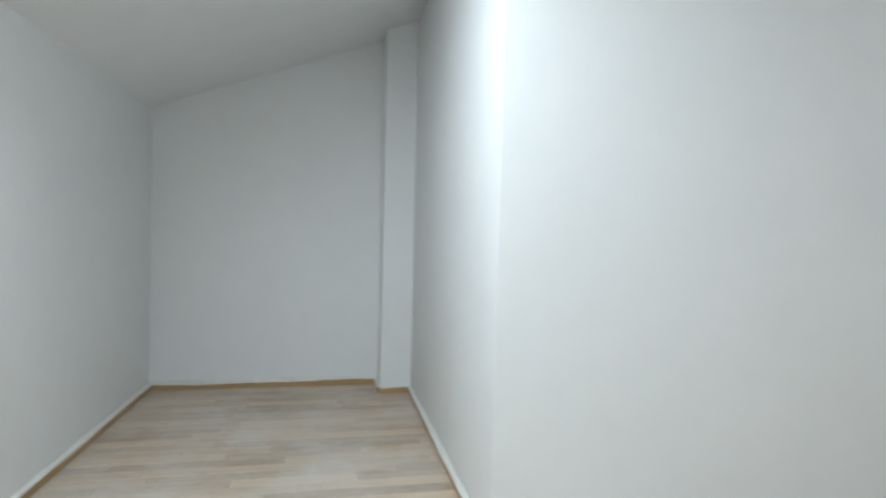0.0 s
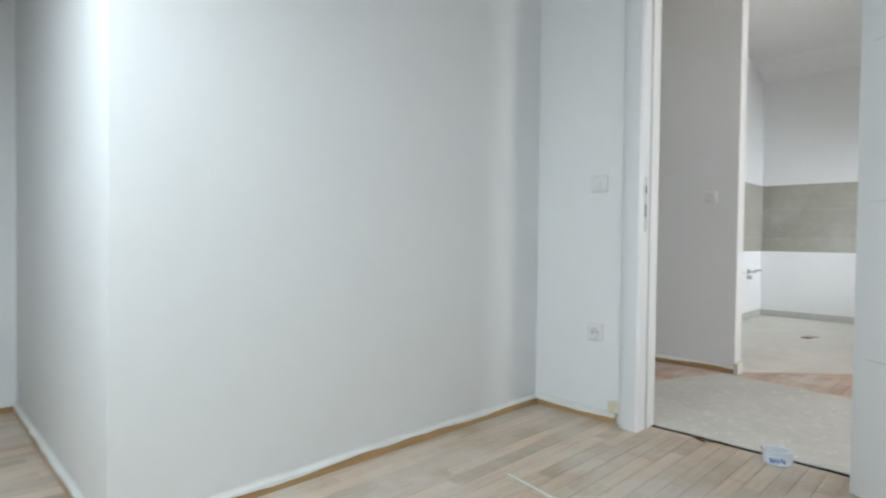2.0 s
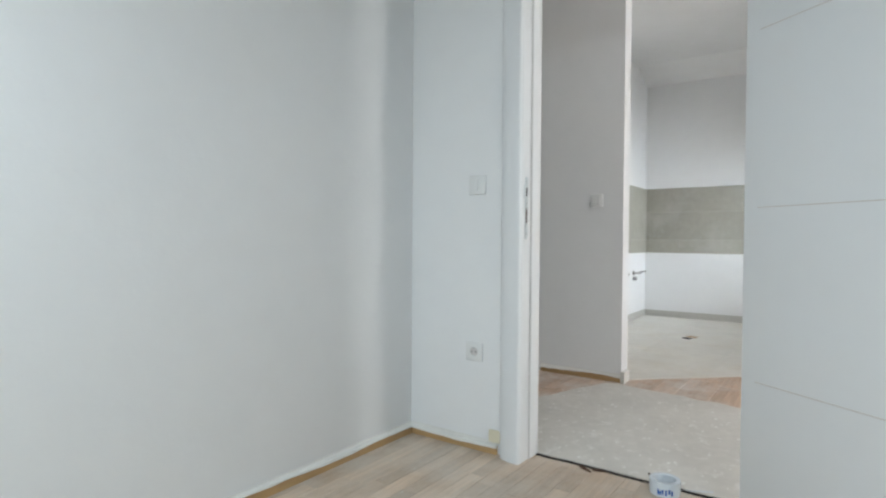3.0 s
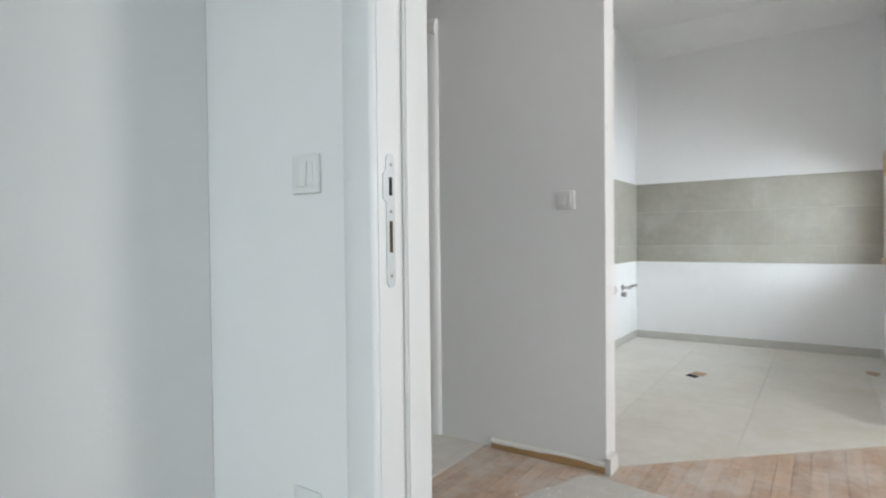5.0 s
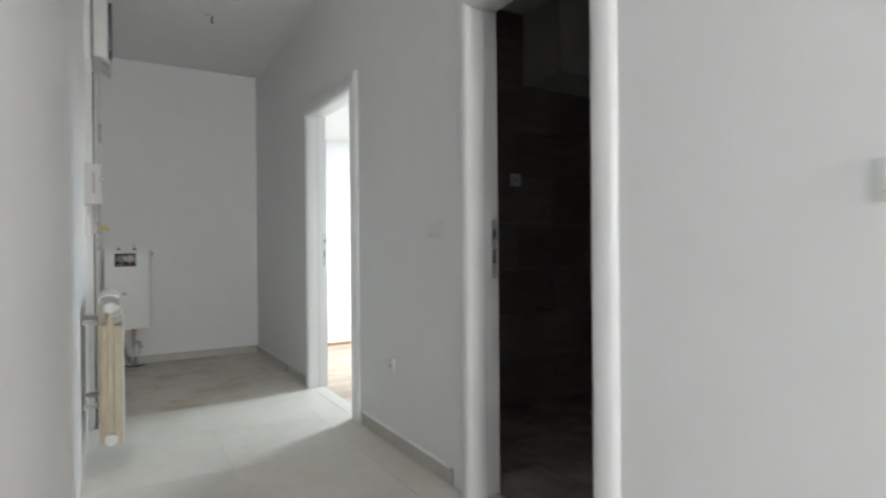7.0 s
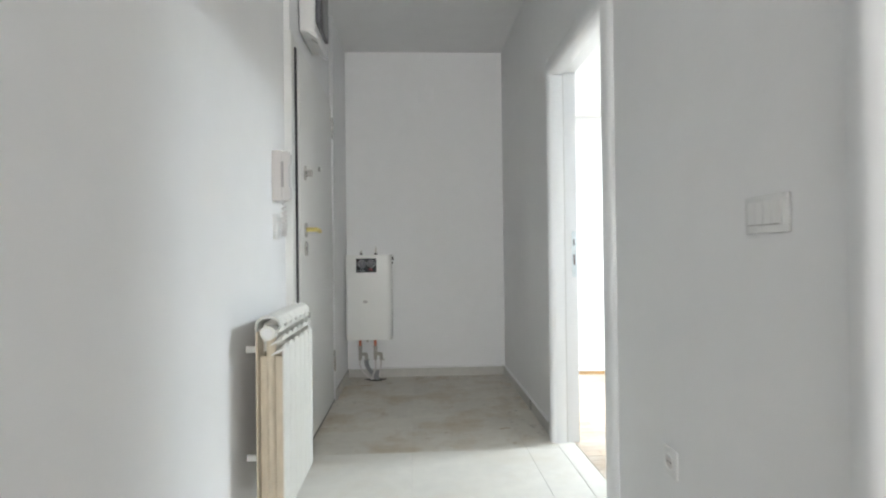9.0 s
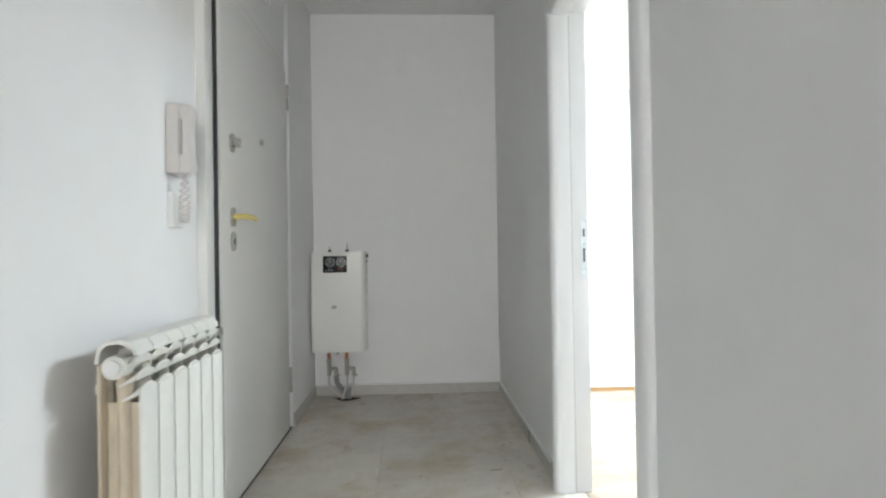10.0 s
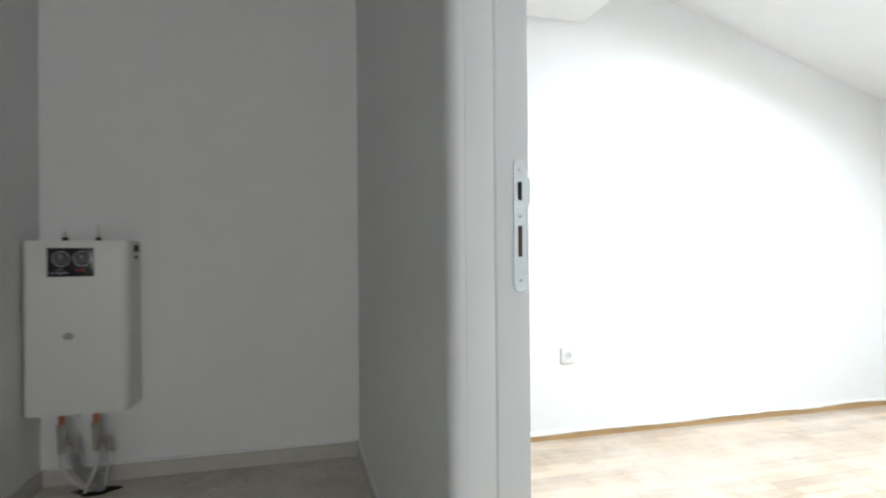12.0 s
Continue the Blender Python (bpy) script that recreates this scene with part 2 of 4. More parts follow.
# ---------------------------------------------------------------- plan
XA = -4.25            # west wall of the first room
YN = 1.457             # north wall of its niche
XB, YB = -2.83, -0.346    # corner of the block
XD, XH = -0.845, -0.740    # partition between first room and hall
XE, XF = 0.636, 0.755              # east wall of the hall
YF = 4.602             # far wall of the hall
XK, YK, YS = 3.95, -0.067, -1.992   # kitchen east, north and south walls
XR, YR = 3.88, 4.55  # far bedroom's east and north walls
TOP = 3.0


def slope_a(x):
    return min(1.545 + 0.375 * (x - XA), 2.70)


structure("wall_room_west", box(XA - 0.15, XA, -4.5, YN + 0.15, 0, TOP), PAINT)
structure("wall_niche_north", box(XA, XB, YN, YN + 0.15, 0, TOP), PAINT)
structure("niche_column", box(-3.001, XB, 1.265, YN, 0, TOP), PAINT)
structure("wall_block", box(XB, XD, YB, YN + 0.15, 0, TOP, 0.004), PAINT)
structure("wall_room_south", box(XA, XD, -4.5, -4.35, 0, TOP), PAINT)
for row in ((XD, XH, -0.905, 2.63, 0, TOP), (XD, XH, -4.5, -1.755, 0, TOP), (XD, XH, -1.755, -0.905, 2.05, TOP)):
    structure("wall_door_partition", box(*row), PAINT)
structure("wall_entrance", boxes((XD, -0.69, 3.88, YF, 0, TOP), (XD, -0.712, 2.63, 3.88, 2.13, TOP), (XD - 0.2, XD - 0.1, 2.5, 3.95, 0, TOP)), PAINT)
structure("wall_hall_far", box(XD, 0.8, YF, YF + 0.15, 0, TOP), PAINT)
for row in ((XE, XF, -0.847, 0.040, 0, TOP), (XE, XF, 0.772, 1.988, 0, TOP), (XE, XF, 2.912, YF, 0, TOP), (XE, XF, 0.040, 0.772, 2.028, TOP), (XE, XF, 1.988, 2.912, 2.028, TOP)):
    structure("wall_hall_east", box(*row), PAINT)
structure("wall_kitchen_north", box(0.725, XK, YK, YK + 0.09, 0, TOP), PAINT)
structure("wall_kitchen_east", box(XK, XK + 0.15, YS - 0.2, YK + 0.09, 0, TOP), PAINT)
WX0, WX1, WZ0, WZ1 = 2.5, 3.74, 0.79, 1.56
structure("wall_kitchen_south", boxes((1.9, WX0, YS - 0.2, YS, 0, TOP), (WX1, XK, YS - 0.2, YS, 0, TOP),
                                      (WX0, WX1, YS - 0.2, YS, 0, WZ0), (WX0, WX1, YS - 0.2, YS, WZ1, TOP)), PAINT)
structure("wall_living_east", box(1.9, 2.05, -5.0, YS - 0.2, 0, TOP), PAINT)
# unseen closing wall; its opening is added to let the south fill lamp in
structure("wall_living_south", boxes((XH, -0.14, -5.15, -5.0, 0, TOP), (0.62, 1.9, -5.15, -5.0, 0, TOP),
                                     (-0.14, 0.62, -5.15, -5.0, 0, 0.89), (-0.14, 0.62, -5.15, -5.0, 2.21, TOP)), PAINT)
structure("wall_far_room_north", box(0.725, XR + 0.15, YR, YF, 0, TOP), PAINT)
structure("wall_far_room_east", box(XR, XR + 0.15, 1.82, YR, 0, TOP), PAINT)
structure("wall_far_room_south", box(0.725, XR + 0.15, 1.73, 1.82, 0, TOP), PAINT)
structure("wall_bath_east", box(2.7, 2.8, YK + 0.09, 1.73, 0, TOP), BATHPAINT)


# ---- ceilings
def slope_slab(bm, x0, x1, y0, y1, zf, thick=0.22):
    prism_in(bm, [(x0, zf(x0)), (x1, zf(x1)), (x1, zf(x1) + thick), (x0, zf(x0) + thick)], y0, y1, "y")


bm = bmesh.new()
xe = XA + (2.70 - 1.545) / 0.375
for x0, x1, y0, y1 in ((XA - 0.1, -3.96, -4.5, YN), (-3.26, xe, -4.5, YN), (-3.96, -3.26, -4.5, -3.8), (-3.96, -3.26, -2.6, -1.45), (-3.96, -3.26, -0.35, YN)):
    slope_slab(bm, x0, x1, y0, y1, lambda x: 1.545 + 0.375 * (x - XA))
box_in(bm, xe, XD + 0.02, -4.5, YB + 0.1, 2.70, 2.92)
structure("ceiling_first_room", bm, CEIL)
structure("ceiling_hall", box(XH - 0.1, XE + 0.08, -0.847, YF, 2.74, 2.94), CEIL)
# the hole over the living room is added for its fill lamp
bm = boxes((XH - 0.08, -0.2, -5.1, YK, 2.85, 3.05), (1.4, 3.55, -5.1, YK, 2.85, 3.05), (-0.2, 1.4, -5.1, -3.95, 2.85, 3.05), (-0.2, 1.4, -2.85, YK, 2.85, 3.05))
prism_in(bm, [(3.55, 2.85), (XK, 2.71), (XK, 2.95), (3.55, 3.05)], -2.2, YK, "y")
structure("ceiling_kitchen", bm, CEIL)


def slope_b(x):
    return 2.50 - 0.29 * (x - 1.826)


bm = bmesh.new()
for x0, x1, y0, y1 in ((1.826, 2.45, 1.82, YR), (3.25, XR + 0.1, 1.82, YR), (2.45, 3.25, 1.82, 2.85), (2.45, 3.25, 3.70, YR)):
    slope_slab(bm, x0, x1, y0, y1, slope_b, 0.16)
box_in(bm, 0.725, 1.826, 1.82, YR, 2.18, 2.62)
structure("ceiling_far_room", bm, CEIL)
structure("ceiling_bath", box(0.725, 2.7, YK + 0.09, 1.73, 2.55, 2.7), BATHPAINT)


def roof_window(name, x0, x1, y0, y1, zf, thick):
    """A pine-framed roof window set in the slope."""
    ob = thing(name, ((x0 + x1) / 2, (y0 + y1) / 2, zf((x0 + x1) / 2) + thick), "unseen pine-framed roof window set in the sloped white ceiling", "roof window")
    w = 0.05

    def bar(a0, a1, b0, b1, nm, mat, t0, t1):
        part(nm, prism([(a0, zf(a0) + t0), (a1, zf(a1) + t0), (a1, zf(a1) + t1), (a0, zf(a0) + t1)], b0, b1, "y"), mat, ob)
    bar(x0, x0 + w, y0, y1, "frame_rail", PINE, thick - 0.06, thick)
    bar(x1 - w, x1, y0, y1, "frame_rail", PINE, thick - 0.06, thick)
    bar(x0 + w, x1 - w, y0, y0 + w, "frame_stile", PINE, thick - 0.06, thick)
    bar(x0 + w, x1 - w, y1 - w, y1, "frame_stile", PINE, thick - 0.06, thick)
    return ob


roof_window("roof_window", -3.96, -3.26, -1.45, -0.35, slope_a, 0.22)
roof_window("roof_window", -3.96, -3.26, -3.8, -2.6, slope_a, 0.22)
roof_window("roof_window", 2.45, 3.25, 2.85, 3.70, slope_b, 0.16)
# added over the unseen living room to carry the hall's fill lamp
roof_window("roof_window", -0.2, 1.4, -3.95, -2.85, lambda x: 2.85, 0.2)

# ---- ground outside, seen through the kitchen window
structure("ground", box(-60, 60, -60, 60, -0.6, -0.5), OUTSIDE)

# ---------------------------------------------------------------- floors (slabs under the pieces)
structure("floor_slab", box(XA - 0.15, XK + 0.15, -5.15, YF + 0.15, -0.3, -0.014), GROUT)


# ---------------------------------------------------------------- door frames
def rounded(cx, cy, r, a0, a1, n=6):
    return [(cx + r * math.cos(radians(a0 + (a1 - a0) * k / n)), cy + r * math.sin(radians(a0 + (a1 - a0) * k / n))) for k in range(n + 1)]


def casing_profile(xf, xw, yi, yo, s, r):
    """Outline in plan of a convex casing: crown at xf, back at xw, inner edge yi rounded by r, outer edge yo; s is the way from xf to xw."""
    w, depth, thin = abs(yo - yi), abs(xw - xf), 0.006
    d = 1 if yo > yi else -1
    pts = [(xw, yi)]
    if r < depth:
        pts.append((xf + s * r, yi))
    for k in range(1, 7):
        a = radians(90 * k / 6)
        pts.append((xf + s * r * (1 - math.sin(a)) * min(1, depth / r), yi + d * r * (1 - math.cos(a))))
    for k in range(1, 10):
        v = k / 9
        pts.append((xf + s * (depth - thin) * (1 - math.sqrt(max(0.0, 1 - v * v))), yi + d * (r + (w - r) * v)))
    pts.append((xw, yo))
    return pts


def door_frame(label, xf, xw, xb, y0, y1, top, reb0, reb1, cw, mirrored, xm):
    """A white frame round an opening y0..y1. xf, xw: front of the main casing and the wall face it covers; xb: the frame's other edge.
    reb0..reb1: the rebate that takes the leaf."""
    ob = thing("door_frame", ((xf + xb) / 2, (y0 + y1) / 2, 0), label, "door frame", "interior door frames")
    s = 1 if xw > xf else -1
    r = 0.010 if mirrored else 0.030
    proud = -0.003 if mirrored else 0.016
    step = 0.007 if mirrored else 0.016
    lo, hi = (xf + 0.012, xb) if mirrored else (xw, xb)
    st0, st1 = (reb1, hi) if mirrored else (lo, reb0)
    ga0, ga1 = (reb1 - 0.010, reb1) if mirrored else (reb0, reb0 + 0.010)
    t = 0.026
    for yi, d in ((y1, 1), (y0, -1)):
        part("casing", prism(casing_profile(xf, xw, yi - d * proud, yi + d * cw, s, r), 0, top + cw - 0.004), LACQUER, ob)
        part("jamb", box(lo, hi, yi, yi + d * t, 0, top, 0.002), LACQUER, ob)
        part("stop", box(st0, st1, yi - d * step, yi, 0, top - step, 0.003), LACQUER, ob)
        part("seal", box(ga0, ga1, yi - d * 0.005, yi - d * 0.0005, 0, top - step, 0.002), SEAL, ob, "pale rubber seal")
    hp = [(p[0], top + p[1] - y1) for p in casing_profile(xf, xw, y1 - proud, y1 + cw, s, r)]
    part("head_casing", prism(hp, y0 - cw + 0.003, y1 + cw - 0.003, "y"), LACQUER, ob)
    part("head", box(lo, hi, y0, y1, top, top + 0.018, 0.002), LACQUER, ob)
    part("head_stop", box(st0, st1, y0, y1, top - step, top, 0.003), LACQUER, ob)
    # strike plate in the rebate of the y1 jamb
    w = 0.012
    yy = y1 - 0.002
    sp = part("strike_plate", prism([(xm - w, 0.91)] + [(xm + w * math.cos(a), 0.908 + w * math.sin(a)) for a in (radians(180 + 30 * k) for k in range(1, 6))]
                                    + [(xm + w, 0.91), (xm + w, 1.132)] + [(xm + w * math.cos(a), 1.134 + w * math.sin(a)) for a in (radians(30 * k) for k in range(1, 6))]
                                    + [(xm - w, 1.132)], yy, yy + 0.004, "y"), STEEL, ob, "zinc-plated steel strike plate")
    side = -1 if mirrored else 1
    lip, lip2 = xm + side * w, xm + side * (w + 0.009)
    part("lip", prism([(lip, 1.055), (lip2, 1.063), (lip2, 1.107), (lip, 1.115)], yy, yy + 0.004, "y"), STEEL, sp)
    part("latch_hole", box(xm - 0.004, xm + 0.004, yy - 0.001, yy + 0.004, 1.068, 1.102), HOLE, sp)
    part("bolt_hole", box(xm - 0.004, xm + 0.004, yy - 0.001, yy + 0.004, 0.962, 1.02), WOODHOLE, sp)
    for z in (1.125, 1.038, 0.918):
        part("screw", cyl((xm, yy - 0.0012, z), (xm, yy + 0.002, z), 0.0032, 10), CHROME, sp)
    return ob


door_frame("white lacquered door frame of the first bedroom", -0.897, XD, -0.737, -1.735, -0.930, 2.02, -0.897, -0.808, 0.110, True, -0.853)
door_frame("white lacquered frame of the dark bathroom doorway", 0.604, XE, 0.767, 0.066, 0.746, 2.01, 0.692, 0.767, 0.076, False, 0.746)
door_frame("white lacquered frame of the bright bedroom doorway", 0.608, XE, 0.767, 2.014, 2.886, 2.01, 0.692, 0.767, 0.072, False, 0.748)
# narrow casing of the first frame on the hall side
for y0, y1 in ((-0.930, -0.868), (-1.795, -1.735)):
    structure("trim", box(XH - 0.01, XH + 0.006, y0, y1, 0, 2.03, 0.003), LACQUER)
structure("trim", box(XH - 0.01, XH + 0.006, -1.795, -0.865, 2.03, 2.09, 0.003), LACQUER)

# ---- open leaf of the first bedroom
leaf = thing("door_leaf", (-0.905, -1.735, 0.01), "white panel door leaf standing open, with thin horizontal grooves", "door")
part("leaf", box(-0.04, 0.0, -0.80, 0.0, 0.0, 2.0, 0.003), LACQUER, None).parent = leaf
for z in (0.465, 0.985, 1.51, 1.86):
    g = part("groove", box(-0.0412, -0.0395, -0.74, -0.05, z - 0.0016, z + 0.0016), GROOVE, None)
    g.parent = leaf
for z in (0.25, 1.0, 1.75):
    h = part("hinge", cyl((0.006, 0.004, z - 0.04), (0.006, 0.004, z + 0.04), 0.007, 12), STEEL, None)
    h.parent = leaf
leaf.matrix_basis = pose(-0.905, -1.735, 0.01, 0, 0, -36.5)


# ---------------------------------------------------------------- sockets and switches
def wall_frame(at, normal):
    """A pose on a wall: local x along the wall, y out of it, z up."""
    yv = Vector(normal)
    xv = yv.cross(Vector((0, 0, 1)))
    m = Matrix((xv, yv, Vector((0, 0, 1)))).transposed().to_4x4()
    return Matrix.Translation(at) @ m


def place(ob, m):
    ob.matrix_basis = m
    return ob


def local_part(name, bm, material, parent, label=""):
    ob = new(name, mesh_of(name, bm, material))
    ob.parent = parent
    return tagged(ob, label)


def switch_unit(at, normal, label, gangs=1, wide=0.082, rock=0.018, tall=0.082):
    ob = tagged(new("light_switch"), label, "light switch", "light switches")
    local_part("plate", box(-wide / 2, wide / 2, 0, 0.009, -tall / 2, tall / 2, 0.004), PLASTIC, ob)
    local_part("insert", box(-wide / 2 + 0.016, wide / 2 - 0.016, 0.009, 0.0105, -tall / 2 + 0.016, tall / 2 - 0.016, 0.0008), PLASTIC, ob)
    for i in range(gangs):
        cx = (i - (gangs - 1) / 2) * (wide - 0.034) / max(gangs, 1)
        hw = rock / 2 if gangs == 1 else (wide - 0.036) / gangs / 2 - 0.0005
        k = local_part("rocker", prism([(-0.026, 0.0105), (0.026, 0.0105), (0.026, 0.0135 if gangs == 1 else 0.012), (-0.026, 0.017 if gangs == 1 else 0.0128)], cx - hw, cx + hw, "z"), PLASTIC, ob)
        k.matrix_basis = Matrix(((0, 0, 1, 0), (0, 1, 0, 0), (1, 0, 0, 0), (0, 0, 0, 1)))
        local_part("marker", box(cx - hw * 0.7, cx + hw * 0.7, 0.0125, 0.0152, -0.024, -0.0215), GREYPL, ob)
    return place(ob, wall_frame(at, normal))


def socket(at, normal, label):
    ob = tagged(new("wall_socket"), label, "wall socket", "wall sockets")
    local_part("plate", box(-0.041, 0.041, 0, 0.009, -0.041, 0.041, 0.004), PLASTIC, ob)
    bm = bmesh.new()
    n = 28
    ring = [[(rr * math.cos(2 * math.pi * k / n), d, rr * math.sin(2 * math.pi * k / n)) for k in range(n)]
            for rr, d in ((0.0225, 0.009), (0.0225, 0.0115), (0.0205, 0.0115), (0.0195, 0.0095))]
    vs = [[bm.verts.new(p) for p in r] for r in ring]
    for a, b in zip(vs, vs[1:]):
        for k in range(n):
            bm.faces.new((a[k], a[(k + 1) % n], b[(k + 1) % n], b[k]))
    local_part("well_rim", bm, PLASTIC, ob)
    local_part("well", cyl((0, 0.0088, 0), (0, 0.0096, 0), 0.0195, 28), PLASTIC2, ob)
    for sx in (-0.0095, 0.0095):
        local_part("pin_hole", cyl((sx, 0.009, 0), (sx, 0.0102, 0), 0.0028, 10), HOLE, ob)
    for sz in (-0.017, 0.017):
        local_part("earth_clip", box(-0.003, 0.003, 0.009, 0.0108, sz - 0.0025, sz + 0.0025), STEEL, ob)
    return place(ob, wall_frame(at, normal))


switch_unit((XD, -0.70, 1.125), (-1, 0, 0), "white single rocker light switch beside the bedroom door frame")
socket((XD, -0.69, 0.416), (-1, 0, 0), "white earthed wall socket below the light switch")
switch_unit((XE, -0.677, 1.15), (-1, 0, 0), "white light switch on the hall wall by the kitchen", gangs=2)
switch_unit((XE, 1.045, 1.108), (-1, 0, 0), "wide white four-gang switch plate beside the bathroom", gangs=4, wide=0.146, tall=0.082)
socket((XE, 1.512, 0.412), (-1, 0, 0), "white earthed wall socket low on the hall wall")
socket((1.715, YR, 0.428), (0, -1, 0), "white earthed wall socket in the bright bedroom")
socket((3.30, YK, 0.52), (0, -1, 0), "white wall socket beside the kitchen water connection")
socket((1.62, 1.71, 1.46), (0, -1, 0), "pale socket on the dark bathroom tiles")
plate = solid("cover_plate", box(-0.075, 0.055, YF - 0.006, YF, 2.31, 2.44, 0.002), PAINT, "painted-over square junction cover high on the wall", "cover plate")

# ---------------------------------------------------------------- entrance door
ent = thing("entrance_door", (-0.70, 3.270, 0), "white coated steel entrance door, closed, with a filmed handle", "door")
part("frame_post", box(XD, -0.705, 2.630, 2.704, 0, 2.13, 0.004), STEELDOOR, ent)
part("frame_post", box(XD, -0.710, 3.826, 3.880, 0, 2.13, 0.004), STEELDOOR, ent)
part("frame_head", box(XD, -0.710, 2.704, 3.826, 2.075, 2.13, 0.004), STEELDOOR, ent)
part("gasket", box(-0.76, -0.698, 2.705, 2.731, 0.0, 2.075, 0.003), RUBBER, ent, "black rubber gasket")
part("gasket", box(-0.76, -0.712, 2.731, 3.826, 2.062, 2.074), RUBBER, ent, "black rubber gasket")
dl = part("leaf", box(-0.76, -0.690, 2.733, 3.818, 0.016, 2.061, 0.006, 3), STEELDOOR, ent)
part("edge_return", box(-0.6895, -0.6875, 2.734, 2.752, 0.018, 2.058, 0.0008, 1), STEELDOOR, dl)
part("sill", box(-0.84, -0.695, 2.640, 3.880, 0.0, 0.012, 0.003), RUBBER, ent, "dark door sill")
for z0, z1 in ((1.930, 1.992), (1.848, 1.918), (0.225, 0.365)):
    part("hinge", cyl((-0.690, 3.828, z0), (-0.690, 3.828, z1), 0.0115, 14), CHROME, ent, "satin hinge")


def oval(cy, cz, ry, rz, x0, x1):
    return prism([(cy + ry * math.cos(2 * math.pi * k / 24), cz + rz * math.sin(2 * math.pi * k / 24)) for k in range(24)], x0, x1, "x")


for z in (1.465, 1.166, 1.068):
    part("escutcheon", oval(2.858, z, 0.024, 0.038, -0.691, -0.680), CHROME, ent, "satin nickel oval escutcheon")
part("thumb_turn", prism([(2.846, 1.452), (2.866, 1.448), (2.874, 1.466), (2.864, 1.484), (2.850, 1.482)], -0.680, -0.650, "x"), CHROME, ent)
part("keyhole", box(-0.681, -0.6785, 2.854, 2.861, 1.056, 1.078), HOLE, ent)
part("handle", tube(curve_points([(-0.682, 2.858, 1.168), (-0.647, 2.858, 1.168), (-0.632, 2.873, 1.168), (-0.630, 2.930, 1.167), (-0.636, 2.990, 1.164)], 8), 0.0115, 12), YELLOW, ent,
     "lever handle wrapped in yellow film")
part("door_viewer", cyl((-0.691, 3.276, 1.550), (-0.679, 3.276, 1.550), 0.014, 18), CHROME, ent, "small round door viewer")

# ---------------------------------------------------------------- intercom
ic = thing("intercom", (XH, 2.440, 1.26), "ivory intercom handset on the wall beside the entrance", "intercom")
part("base", box(XH - 0.028, XH + 0.030, 2.388, 2.486, 1.275, 1.500, 0.006), PLASTIC2, ic)
part("handset", prism([(XH + 0.030, 1.280), (XH + 0.056, 1.277), (XH + 0.064, 1.290), (XH + 0.062, 1.330), (XH + 0.056, 1.350), (XH + 0.056, 1.425),
                       (XH + 0.062, 1.445), (XH + 0.064, 1.482), (XH + 0.056, 1.496), (XH + 0.030, 1.493)], 2.392, 2.446, "y"), PLASTIC2, ic)
part("cradle_slot", box(XH + 0.026, XH + 0.037, 2.386, 2.395, 1.335, 1.448, 0.001), GREYPL, ic, "grey cradle slot")
part("speaker_slots", boxes(*[(XH + 0.0295, XH + 0.0315, 2.456, 2.476, 1.36 + 0.012 * k, 1.365 + 0.012 * k) for k in range(7)]), GREYPL, ic)
turns = [(XH + 0.030 + 0.009 * math.cos(k * 1.1), 2.425 + 0.020 * math.sin(k / 120 * math.pi * 2) + 0.009 * math.sin(k * 1.1), 1.276 - 0.155 * math.sin(k / 120 * math.pi)) for k in range(121)]
part("spiral_cord", tube(turns, 0.0026, 6), PLASTIC2, ic)
part("cable_plate", box(XH - 0.028, XH + 0.006, 2.392, 2.470, 1.105, 1.215, 0.002), PLASTIC, ic)
ic.matrix_basis = Matrix.Translation((0.012, 0, 0)) @ ic.matrix_basis

# ---------------------------------------------------------------- fuse box
fb = thing("fuse_box", (XH, 3.000, 2.2), "white wall-mounted fuse box above the entrance door", "fuse box")
part("body", box(-0.705, -0.625, 2.820, 3.180, 2.20, 2.605, 0.012, 3), PLASTIC, fb)
part("cover", box(-0.625, -0.602, 2.850, 3.150, 2.255, 2.550, 0.006), SMOKE, fb, "smoked plastic flap")
part("bottom_lip", prism([(-0.66, 2.20), (-0.615, 2.165), (-0.605, 2.17), (-0.632, 2.215)], 2.830, 3.170, "y"), PLASTIC, fb)

# ---------------------------------------------------------------- radiator
rad = thing("radiator", (-0.652, 2.125, 0.12), "cream aluminium column radiator of six sections on the wall", "radiator")
N, PW = 6, 0.087
Y0 = 1.868


